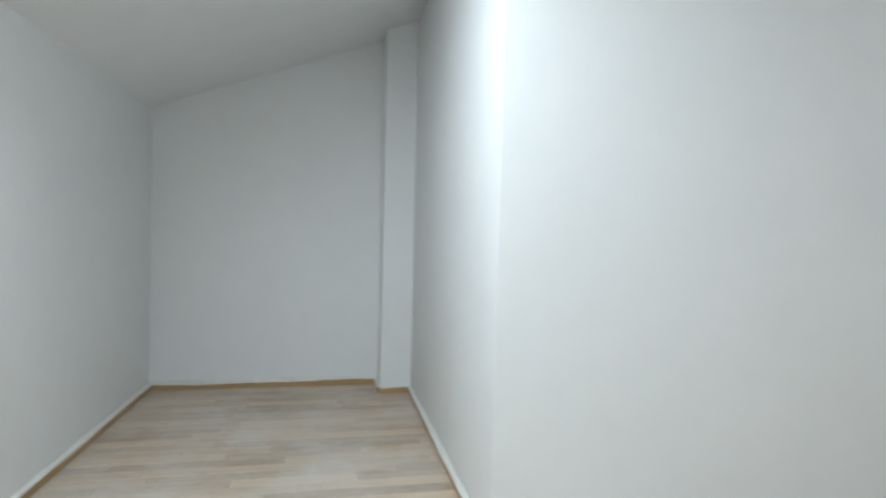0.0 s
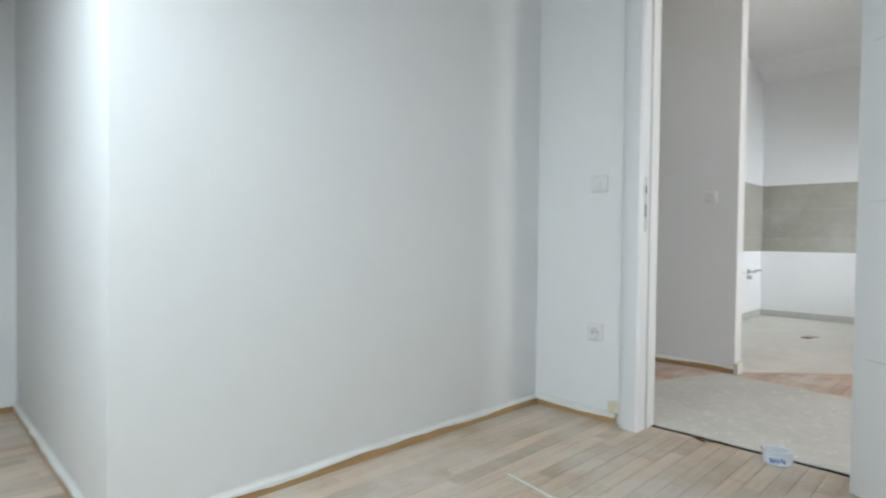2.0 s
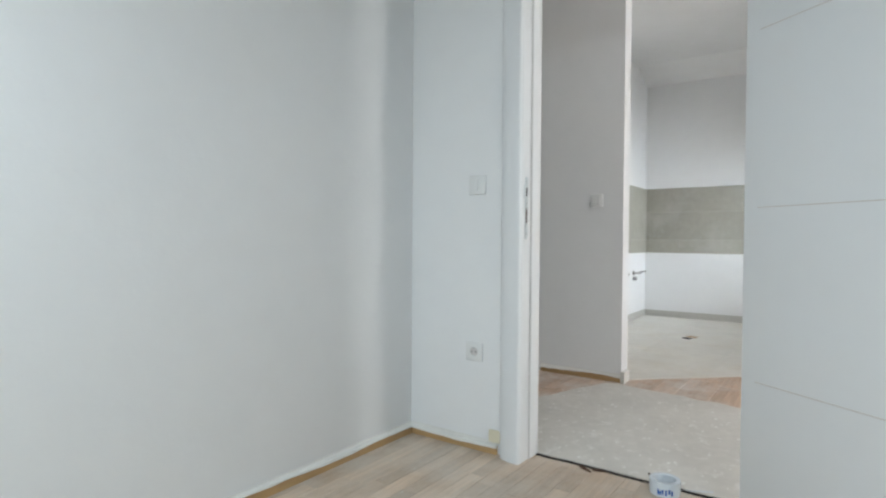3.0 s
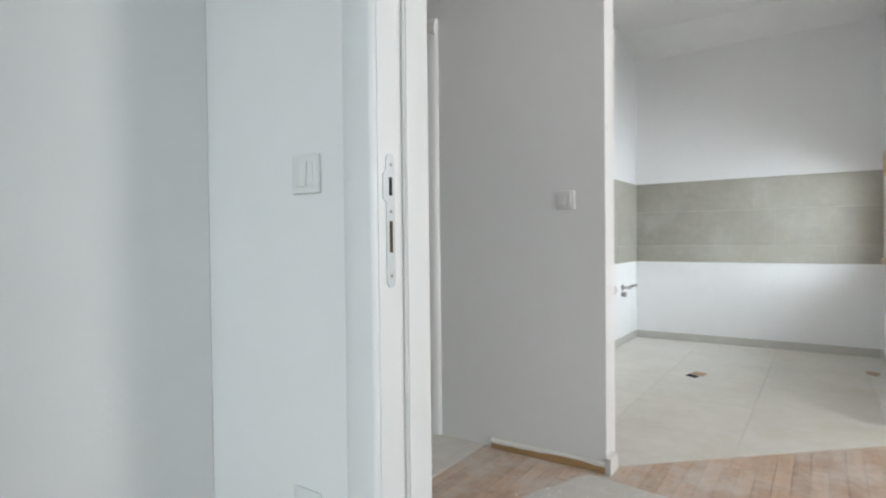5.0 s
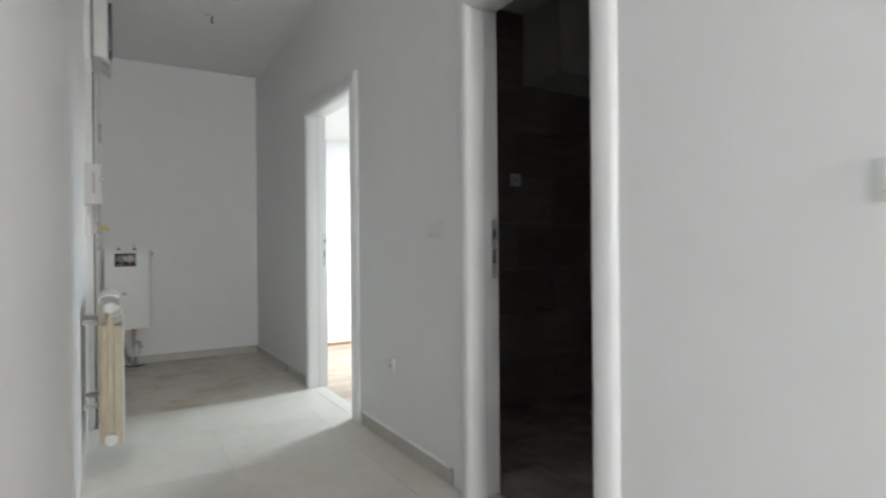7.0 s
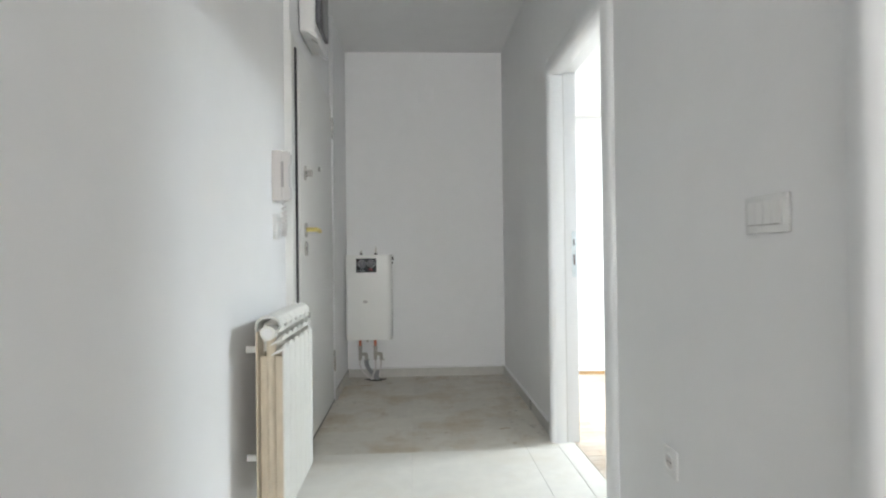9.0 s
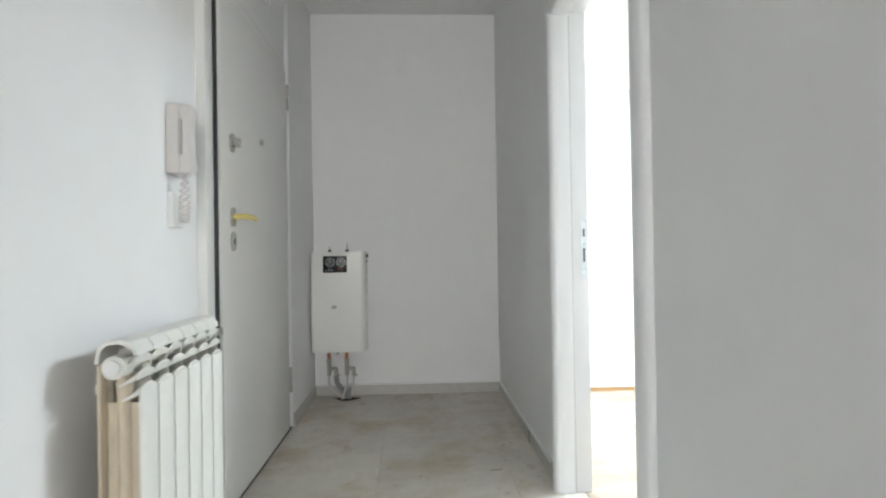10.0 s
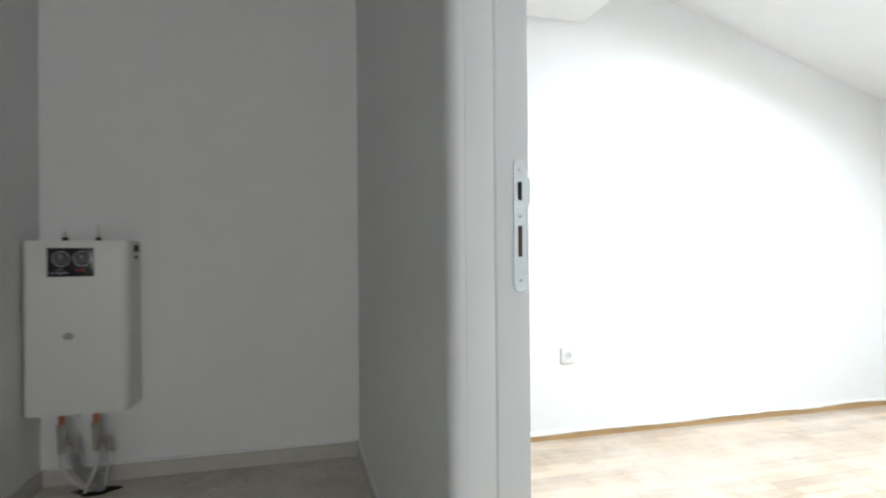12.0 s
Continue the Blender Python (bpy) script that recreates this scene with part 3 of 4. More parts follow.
def section(y):
    sec = part("section", box(-0.606, -0.598, y + 0.003, y + PW - 0.003, 0.135, 0.722, 0.003), RADI, rad)
    part("web", box(-0.690, -0.606, y + 0.036, y + 0.044, 0.14, 0.69), RADIDUST, sec, "dusty inner web")
    part("column", cyl((-0.652, y + 0.04, 0.15), (-0.652, y + 0.04, 0.775), 0.017, 12), RADIDUST, sec)
    part("back_panel", box(-0.700, -0.692, y + 0.010, y + PW - 0.010, 0.15, 0.78, 0.003), RADIDUST, sec)
    # stepped louvres: scalloped lips with open slots between them
    for x, z in ((-0.6025, 0.722), (-0.607, 0.756), (-0.614, 0.789)):
        bm = bmesh.new()
        rows = []
        for j in range(11):
            u = j / 10
            up = 0.012 * math.sin(u * math.pi) ** 0.8
            yy = y + 0.002 + u * (PW - 0.004)
            rows.append([bm.verts.new(p) for p in ((x + 0.003, yy, z + up - 0.002), (x + 0.001, yy, z + up + 0.001), (x - 0.003, yy, z + up),
                                                   (x - 0.040, yy, z - 0.020), (x - 0.040, yy, z - 0.024), (x - 0.003, yy, z - 0.010))])
        for a, c in zip(rows, rows[1:]):
            for i in range(6):
                bm.faces.new((a[i], a[(i + 1) % 6], c[(i + 1) % 6], c[i]))
        bm.faces.new(rows[0]), bm.faces.new(rows[-1][::-1])
        bmesh.ops.recalc_face_normals(bm, faces=bm.faces)
        part("louvre", bm, RADI, sec)
    part("cheek", prism([(-0.690, 0.70), (-0.612, 0.70), (-0.618, 0.80), (-0.640, 0.826), (-0.690, 0.80)], y + PW - 0.004, y + PW - 0.0005, "y"), RADI, sec)
    part("top_cap", prism([(-0.700, 0.785), (-0.694, 0.820), (-0.674, 0.836), (-0.644, 0.838), (-0.624, 0.832), (-0.612, 0.816), (-0.609, 0.802), (-0.613, 0.802),
                           (-0.620, 0.816), (-0.645, 0.829), (-0.673, 0.826), (-0.688, 0.812), (-0.692, 0.785)], y + 0.0015, y + PW - 0.0015, "y"), RADI, sec)


for i in range(N):
    section(Y0 + i * PW)
for z in (0.778, 0.165):
    for y, d in ((Y0, -1), (Y0 + N * PW, 1)):
        part("hub", cyl((-0.652, y + d * 0.012, z), (-0.652, y - d * 0.03, z), 0.026, 22), RADI, rad)
        part("plug", cyl((-0.652, y + d * 0.018, z), (-0.652, y + d * 0.010, z), 0.017, 16), PLASTIC, rad)
    part("manifold", cyl((-0.652, Y0, z), (-0.652, Y0 + N * PW, z), 0.018, 14), RADI, rad)
part("valve", cyl((-0.652, Y0 + N * PW + 0.015, 0.778), (-0.652, Y0 + N * PW + 0.06, 0.778), 0.015, 16), CHROME, rad, "chrome valve")
part("valve_cap", cyl((-0.652, Y0 + N * PW + 0.045, 0.778), (-0.615, Y0 + N * PW + 0.045, 0.778), 0.013, 16), CHROME, rad)
for z in (0.70, 0.30):
    for y in (Y0 + 0.13, Y0 + 0.39):
        part("bracket", box(XH - 0.03, -0.69, y - 0.008, y + 0.008, z - 0.012, z + 0.012, 0.002), RADI, rad, "painted wall bracket")

rad.matrix_basis = Matrix.Translation((0.026, 0, -0.014)) @ rad.matrix_basis

# ---------------------------------------------------------------- boiler
bo = thing("electric_boiler", (-0.49, YF, 0.34), "white wall-hung electric boiler with a black control panel", "boiler")
x0, x1, y0 = -0.680, -0.308, 4.418
r = 0.035
outline = [(x0, YF), (x0, y0 + 0.012), (x0 + 0.012, y0)] + [(x1 - r + r * math.sin(radians(a)), y0 + r - r * math.cos(radians(a))) for a in range(0, 91, 15)] + [(x1, YF)]
bm = prism(outline, 0.34, 1.03)
bmesh.ops.bevel(bm, geom=[e for e in bm.edges if abs(e.verts[0].co.z - e.verts[1].co.z) < 1e-5], offset=0.006, segments=2, affect="EDGES")
part("casing", bm, ENAMEL, bo)
cp = part("control_panel", box(-0.594, -0.431, y0 - 0.004, y0 + 0.002, 0.888, 1.001, 0.002), DISPLAY, bo, "black control panel with two dials")


def ring_y(cx, cz, ro, ri, y0_, y1_, n=28):
    bm = bmesh.new()
    vs = [[bm.verts.new((cx + q * math.cos(2 * math.pi * k / n), yy, cz + q * math.sin(2 * math.pi * k / n))) for k in range(n)]
          for q, yy in ((ri, y1_), (ri, y0_), (ro, y0_), (ro, y1_))]
    for a, b in zip(vs, vs[1:]):
        for k in range(n):
            bm.faces.new((a[k], a[(k + 1) % n], b[(k + 1) % n], b[k]))
    bmesh.ops.recalc_face_normals(bm, faces=bm.faces)
    return bm


for cx in (-0.545, -0.472):
    part("dial", cyl((cx, y0 - 0.013, 0.958), (cx, y0 - 0.004, 0.958), 0.022, 24), SMOKE, cp)
    part("dial_scale", ring_y(cx, 0.958, 0.031, 0.027, y0 - 0.006, y0 - 0.003), DIAL, cp)
    part("pointer", box(cx - 0.002, cx + 0.002, y0 - 0.0145, y0 - 0.012, 0.958, 0.976), DIAL, cp)
part("gauge", ring_y(-0.547, 0.908, 0.012, 0.009, y0 - 0.006, y0 - 0.003), DIAL, cp)
part("print_bars", boxes(*[(-0.58 + 0.016 * k, -0.569 + 0.016 * k, y0 - 0.0055, y0 - 0.003, 0.900, 0.905) for k in range(4)]), DIAL, cp)
part("indicator_print", boxes((-0.492, -0.484, y0 - 0.0055, y0 - 0.003, 0.905, 0.918), (-0.474, -0.466, y0 - 0.0055, y0 - 0.003, 0.905, 0.918)), RED, cp, "small red marks")
part("badge", prism([(-0.523 + 0.019 * math.cos(2 * math.pi * k / 20), 0.651 + 0.013 * math.sin(2 * math.pi * k / 20)) for k in range(20)], y0 - 0.003, y0 + 0.001, "y"), GREYPL, bo)
part("side_fitting", boxes((x1, x1 + 0.012, 4.50, 4.53, 0.985, 1.012), (x1, x1 + 0.008, 4.505, 4.525, 0.955, 0.968)), RUBBER, bo)
for x in (-0.56, -0.44):
    part("top_stub", cyl((x, 4.50, 1.03), (x, 4.50, 1.045), 0.012, 12), RUBBER, bo)
    part("top_pin", cyl((x, 4.50, 1.045), (x, 4.50, 1.068 if x < -0.5 else 1.098), 0.007, 12, 0.003), BRASS, bo)
for x in (-0.575, -0.452):
    p = part("riser", cyl((x, 4.50, 0.255), (x, 4.50, 0.345), 0.011, 14), COPPER, bo, "copper pipe")
    part("nut", cyl((x, 4.50, 0.262), (x, 4.50, 0.285), 0.018, 6), BRASS, p)
    part("valve_body", cyl((x, 4.50, 0.17), (x, 4.50, 0.262), 0.014, 14), BRASS, p)
    part("elbow", cyl((x, 4.50, 0.215), (x + 0.05, 4.495, 0.215), 0.013, 14), BRASS, p)
    part("drop", cyl((x + 0.048, 4.495, 0.165), (x + 0.048, 4.495, 0.222), 0.012, 14), BRASS, p)
    part("lever", box(x + 0.058, x + 0.075, 4.485, 4.505, 0.165, 0.175, 0.002), BRASS, p)
part("safety_valve", cyl((-0.513, 4.49, 0.318), (-0.513, 4.49, 0.345), 0.010, 12), BRASS, bo)
for pts in ([(-0.575, 4.50, 0.172), (-0.575, 4.49, 0.12), (-0.53, 4.49, 0.05), (-0.46, 4.50, 0.0)], [(-0.452, 4.50, 0.172), (-0.45, 4.48, 0.11), (-0.47, 4.47, 0.05), (-0.49, 4.48, 0.0)],
            [(-0.404, 4.495, 0.17), (-0.41, 4.50, 0.1), (-0.43, 4.51, 0.0)]):
    part("hose", tube(curve_points(pts, 10), 0.0065, 8), PLASTIC2, bo, "pale plastic hose")
part("corrugated_conduit", tube(curve_points([(-0.527, 4.495, 0.168), (-0.515, 4.49, 0.11), (-0.47, 4.49, 0.05), (-0.43, 4.50, -0.004)], 24), 0.017, 12, 0.0022), CORR, bo,
     "grey corrugated conduit")
part("corrugated_conduit", tube(curve_points([(-0.44, 4.52, 0.075), (-0.44, 4.51, 0.04), (-0.435, 4.51, -0.004)], 24), 0.018, 12, 0.0022), CORR, bo, "grey corrugated conduit")
solid("floor_hole", prism([(-0.45 + 0.10 * math.cos(a) * (0.8 + 0.25 * math.sin(3 * a)), 4.49 + 0.045 * math.sin(a)) for a in (2 * math.pi * k / 18 for k in range(18))], -0.01, 0.0062),
      HOLE, "dark broken hole in the tiles under the boiler", "floor hole")

# ---- wires that hang from the hall ceiling
wire = thing("ceiling_wire", (-0.16, 1.95, 2.74), "bare lamp wires hanging from the hall ceiling", "wire")
part("cable", tube(curve_points([(-0.16, 1.95, 2.745), (-0.162, 1.95, 2.48), (-0.158, 1.952, 2.235)], 8), 0.006, 8), PLASTIC2, wire)
part("core", tube(curve_points([(-0.158, 1.952, 2.245), (-0.162, 1.955, 2.215), (-0.156, 1.958, 2.200)], 6), 0.0045, 6), RUBBER, wire)
part("core", tube(curve_points([(-0.158, 1.952, 2.25), (-0.18, 1.945, 2.237), (-0.195, 1.94, 2.223)], 6), 0.002, 6), GREYPL, wire)

# ---------------------------------------------------------------- kitchen
wv = thing("water_valve", (3.48, YK, 0.527), "chrome angle valve with capped pipes on the kitchen wall", "water valve")
part("rose", cyl((3.48, YK, 0.527), (3.48, YK - 0.008, 0.527), 0.028, 20), CHROME, wv)
part("body", cyl((3.48, YK - 0.008, 0.527), (3.48, YK - 0.085, 0.527), 0.012, 14), CHROME, wv)
part("spout", cyl((3.47, YK - 0.075, 0.54), (3.60, YK - 0.10, 0.545), 0.010, 14), CHROME, wv)
part("drain_stub", cyl((3.48, YK, 0.465), (3.48, YK - 0.04, 0.465), 0.022, 18), GREYPL, wv)

kw = thing("window_1", (WX0, YS, WZ0), "varnished pine window with an open timber lining in the kitchen wall", "window")
kw["kind"] = "structure"
f = 0.055
part("window_frame", boxes((WX0, WX0 + f, YS - 0.16, YS - 0.10, WZ0, WZ1), (WX1 - f, WX1, YS - 0.16, YS - 0.10, WZ0, WZ1),
                           (WX0, WX1, YS - 0.16, YS - 0.10, WZ0, WZ0 + f), (WX0, WX1, YS - 0.16, YS - 0.10, WZ1 - f, WZ1)), PINE, kw)
part("lining", boxes((WX0, WX0 + 0.02, YS - 0.10, YS + 0.002, WZ0 + 0.02, WZ1 - 0.02), (WX1 - 0.02, WX1, YS - 0.10, YS + 0.002, WZ0 + 0.02, WZ1 - 0.02),
                     (WX0, WX1, YS - 0.10, YS + 0.002, WZ1 - 0.02, WZ1)), PINE, kw)
part("window_sill", box(WX0 - 0.02, WX1 + 0.02, YS - 0.10, YS + 0.03, WZ0 - 0.02, WZ0 + 0.02, 0.004), PINE, kw)
part("blind_box", box(WX0, WX1, YS - 0.02, YS + 0.025, WZ1 - 0.12, WZ1 + 0.05, 0.004), PINE, kw)
pane = part("pane", box(WX0 + f, WX1 - f, YS - 0.134, YS - 0.13, WZ0 + f, WZ1 - f), GLASS, kw)
pane.visible_shadow = False

# backsplash tiles, three rows on the east wall and the return on the north wall
sp = structure("backsplash", box(XK - 0.003, XK, YS + 0.001, YK - 0.001, 0.752, 1.502), GROUT)
rows = ((0.752, 0.905, (-0.45, -1.08, -1.68)), (0.905, 1.222, (-1.25,)), (1.222, 1.502, (-1.09,)))
for z0, z1, cuts in rows:
    ys = [YK - 0.012] + list(cuts) + [YS + 0.002]
    for a, b in zip(ys, ys[1:]):
        part("tile", box(XK - 0.011, XK - 0.003, b + 0.001, a - 0.001, z0 + 0.001, z1 - 0.001, 0.0008, 1), SPLASH, sp)
sp2 = structure("backsplash", box(2.74, XK - 0.012, YK - 0.003, YK, 0.752, 1.502), GROUT)
for z0, z1, _ in rows:
    for a, b in ((2.74, 3.34), (3.34, XK - 0.012)):
        part("tile", box(a + 0.001, b - 0.001, YK - 0.011, YK - 0.003, z0 + 0.001, z1 - 0.001, 0.0008, 1), SPLASH, sp2)

dr = thing("floor_outlet", (2.58, -0.832, 0), "small floor recess with a card lid pushed aside", "floor outlet")
part("recess", prism([(2.50, -0.86), (2.55, -0.79), (2.61, -0.80), (2.57, -0.88)], 0.0, 0.0055), HOLE, dr)
part("lid", prism([(2.58, -0.90), (2.62, -0.81), (2.70, -0.83), (2.67, -0.91)], 0.006, 0.009), CARD, dr)
solid("card_scrap", prism([(3.20, -1.90), (3.26, -1.84), (3.36, -1.86), (3.30, -1.93)], 0.005, 0.009), CARD, "small brown card scrap on the kitchen floor", "scrap")

# ---------------------------------------------------------------- bathroom
bt = structure("bath_tiling", boxes((0.726, 2.69, 1.722, 1.729, 0, 2.55), (2.692, 2.699, 0.0, 1.72, 0, 2.55), (0.726, 2.69, -0.016, -0.009, 0, 2.55)), GROUT)
z = 0.0
k = 0
while z < 2.5:
    z1 = min(z + 0.295, 2.54)
    x = 0.735 - (0.3 if k % 2 else 0.0)
    while x < 2.68:
        a, b = max(x, 0.735), min(x + 0.6, 2.68)
        if b - a > 0.02:
            part("tile", box(a + 0.001, b - 0.001, 1.713, 1.722, z + 0.001, z1 - 0.001), DARKTILE, bt)
        x += 0.6
    y = 0.0
    while y < 1.70:
        part("tile", box(2.683, 2.692, y + 0.001, min(y + 0.6, 1.712) - 0.001, z + 0.001, z1 - 0.001), DARKTILE, bt)
        y += 0.6
    z += 0.295
    k += 1
structure("bath_soffit", box(1.70, 2.69, 1.36, 1.713, 2.08, 2.55), BATHPAINT)
bf = structure("bath_floor", box(0.745, 2.69, 0.0, 1.712, -0.013, -0.004), GROUT)
for i in range(5):
    for j in range(6):
        a, b = 0.70 + i * 0.4, min(0.70 + i * 0.4 + 0.4, 2.69)
        c, d = j * 0.3, min(j * 0.3 + 0.3, 1.712)
        if b > a and d > c:
            part("tile", box(a + 0.001, b - 0.001, c + 0.001, d - 0.001, -0.004, 0.002), DARKFLOOR, bf)
solid("drain_cover", cyl((2.0, 1.35, 0.002), (2.0, 1.35, 0.008), 0.06, 24), RUBBER, "dark round drain cover on the bathroom floor", "drain cover")
wc = thing("pipe_stub", (1.85, 1.713, 0.62), "capped chrome water outlets on the dark tiles", "pipe stub")
for x in (1.80, 1.88):
    part("cap", cyl((x, 1.713, 0.62), (x, 1.675, 0.62), 0.013, 14), CHROME, wc)
structure("threshold_strip", box(0.738, 0.752, 0.066, 0.746, -0.013, 0.006, 0.002), SKIRT)


# ---------------------------------------------------------------- baseboards
def baseboard(name, pts, h, t, material, inward, tape=0.0):
    """A board along a wall line a..b, standing out to the side inward; tape: crinkled masking paper over its top."""
    (ax, ay), (bx, by) = pts
    length = math.hypot(bx - ax, by - ay)
    ux, uy = (bx - ax) / length, (by - ay) / length
    nx, ny = inward
    ob = structure(name, prism([(ax, ay), (bx, by), (bx + nx * t, by + ny * t), (ax + nx * t, ay + ny * t)], 0, h), material)
    if tape:
        bm = bmesh.new()
        n = max(int(length / 0.03), 4)
        rows_ = []
        for i in range(n + 1):
            s = length * i / n
            w1 = noise.noise((ax + s * 3.1 * abs(ux) + 9, ay + s * 3.1 * abs(uy), 0.3)) * 0.010
            w2 = noise.noise((ax + s * 11 + 2, ay + s * 9, 3.3)) * 0.007
            px, py = ax + ux * s, ay + uy * s
            o0, o1 = 0.0012, t + 0.004 + max(w2, -0.004)
            z0, z1 = h + 0.018, h - 0.004 + w1 + w2
            rows_.append([bm.verts.new(p) for p in ((px + nx * o0, py + ny * o0, z0), (px + nx * (o0 + 0.003), py + ny * (o0 + 0.003), h + 0.010 + w2 * 0.4),
                                                    (px + nx * o1, py + ny * o1, h + 0.004 + w1 * 0.6), (px + nx * (o1 + 0.002), py + ny * (o1 + 0.002), z1),
                                                    (px + nx * (o1 - 0.001), py + ny * (o1 - 0.001), z1), (px + nx * o0, py + ny * o0, h + 0.002))])
        for a, b in zip(rows_, rows_[1:]):
            for i in range(6):
                bm.faces.new((a[i], a[(i + 1) % 6], b[(i + 1) % 6], b[i]))
        bm.faces.new(rows_[0]), bm.faces.new(rows_[-1][::-1])
        bmesh.ops.recalc_face_normals(bm, faces=bm.faces)
        part("masking_paper", bm, TAPE, ob, "crinkled white masking paper")
    return ob


BH, BT = 0.034, 0.014
baseboard("baseboard", ((XA, -4.35), (XA, YN)), BH, BT, OAKBASE, (1, 0), 1)
baseboard("baseboard", ((XA + BT, YN), (-3.001 - BT, YN)), BH, BT, OAKBASE, (0, -1), 1)
baseboard("baseboard", ((-3.001, 1.265 - BT), (-3.001, YN)), BH, BT, OAKBASE, (-1, 0), 1)
baseboard("baseboard", ((-3.001, 1.265), (XB - BT, 1.265)), BH, BT, OAKBASE, (0, -1), 1)
baseboard("baseboard", ((XB, YB - BT), (XB, 1.265)), BH, BT, OAKBASE, (-1, 0), 1)
baseboard("baseboard", ((XB, YB), (XD - BT, YB)), BH, BT, OAKBASE, (0, -1), 1)
baseboard("baseboard", ((XD, -0.805), (XD, YB)), BH, BT, OAKBASE, (-1, 0), 1)
baseboard("baseboard", ((XE, -0.847), (XE, -0.30)), BH, BT, OAKBASE, (-1, 0), 1)
baseboard("baseboard", ((0.726, YR), (XR - BT, YR)), 0.036, BT, OAKBASE, (0, -1), 1)
baseboard("baseboard", ((XR, 1.82), (XR, YR)), 0.036, BT, OAKBASE, (-1, 0), 1)
for a, b, n in (((-0.69, YF), (XE, YF), (0, -1)), ((XE, 2.99), (XE, YF - 0.01), (-1, 0)), ((-0.69, 3.89), (-0.69, YF - 0.01), (1, 0)), ((XE, 0.905), (XE, 1.90), (-1, 0)),
                ((XK, YS), (XK, YK), (-1, 0)), ((0.74, YK), (XK - 0.01, YK), (0, -1)), ((1.9, YS), (XK - 0.01, YS), (0, 1))):
    baseboard("baseboard_tile", (a, b), 0.075, 0.010, SKIRT, n)
rng = random.Random(21)
for (ax, ay), (bx, by), (nx, ny) in (((-0.66, YF), (XE - 0.02, YF), (0, -1)), ((XE, 3.02), (XE, YF - 0.02), (-1, 0)), ((XE, 0.92), (XE, 1.88), (-1, 0))):
    pts = []
    steps = 60
    for k in range(steps + 1):
        u = k / steps
        pts.append((ax + (bx - ax) * u, ay + (by - ay) * u, 0.078 + 0.012 * abs(noise.noise((k * 0.31, ax * 7, 1.7))) + rng.uniform(0, 0.003)))
    bm = bmesh.new()
    lo = [bm.verts.new((x + nx * 0.0125, y + ny * 0.0125, 0.073)) for x, y, z in pts]
    mid = [bm.verts.new((x + nx * 0.0105, y + ny * 0.0105, (z + 0.075) / 2)) for x, y, z in pts]
    hi = [bm.verts.new((x + nx * 0.0005, y + ny * 0.0005, z)) for x, y, z in pts]
    for a, b in ((lo, mid), (mid, hi)):
        for k in range(steps):
            bm.faces.new((a[k], a[k + 1], b[k + 1], b[k]))
    bmesh.ops.recalc_face_normals(bm, faces=bm.faces)
    structure("plaster_bead", bm, PAINT)
structure("skirting_gap", box(XE - 0.0115, XE - 0.001, 3.50, 3.506, 0.004, 0.078), HOLE)
solid("tape_scrap", prism([(XD - 0.020, -0.83), (XD - 0.016, -0.80), (XD - 0.022, -0.775), (XD - 0.028, -0.80)], 0.055, 0.105), PATCHTAPE,
      "torn cream masking tape at the end of the baseboard", "tape")
solid("tape_scrap", prism([(XE - 0.03, -0.875), (XE + 0.075, -0.872), (XE + 0.075, -0.847), (XE - 0.02, -0.847)], 0.0, 0.07), TAPE,
      "crumpled masking paper at the foot of the wall end", "tape")

# ---------------------------------------------------------------- tape roll and scraps
roll = thing("tape_roll", (-0.80, -1.46, 0), "roll of clear tape with a blue printed label on the floor", "tape roll")
bm = bmesh.new()
n = 32
vs = [[bm.verts.new((-0.80 + q * math.cos(2 * math.pi * k / n), -1.46 + q * math.sin(2 * math.pi * k / n), zz)) for k in range(n)]
      for q, zz in ((0.038, 0.003), (0.052, 0.003), (0.052, 0.051), (0.038, 0.051))]
for a, b in zip(vs, vs[1:] + vs[:1]):
    for k in range(n):
        bm.faces.new((a[k], a[(k + 1) % n], b[(k + 1) % n], b[k]))
bmesh.ops.recalc_face_normals(bm, faces=bm.faces)
part("roll", bm, FILM, roll)
for a0, z0, z1 in ((150, 0.012, 0.030), (158, 0.012, 0.026), (166, 0.014, 0.030), (178, 0.012, 0.030), (190, 0.018, 0.034), (200, 0.012, 0.028)):
    a = radians(a0 + 20)
    c, s = math.cos(a), math.sin(a)
    bm = box(-0.0008, 0.0008, -0.003, 0.003, z0, z1)
    bmesh.ops.transform(bm, matrix=pose(-0.80 + 0.0525 * c, -1.46 + 0.0525 * s, 0, 0, 0, a0 + 20), verts=bm.verts)
    part("label_bar", bm, BLUE, roll, "blue printed bar")
part("loose_end", prism([(-0.76, -1.50), (-0.755, -1.51), (-0.70, -1.60), (-0.71, -1.605)], 0.004, 0.006), FILM, roll)


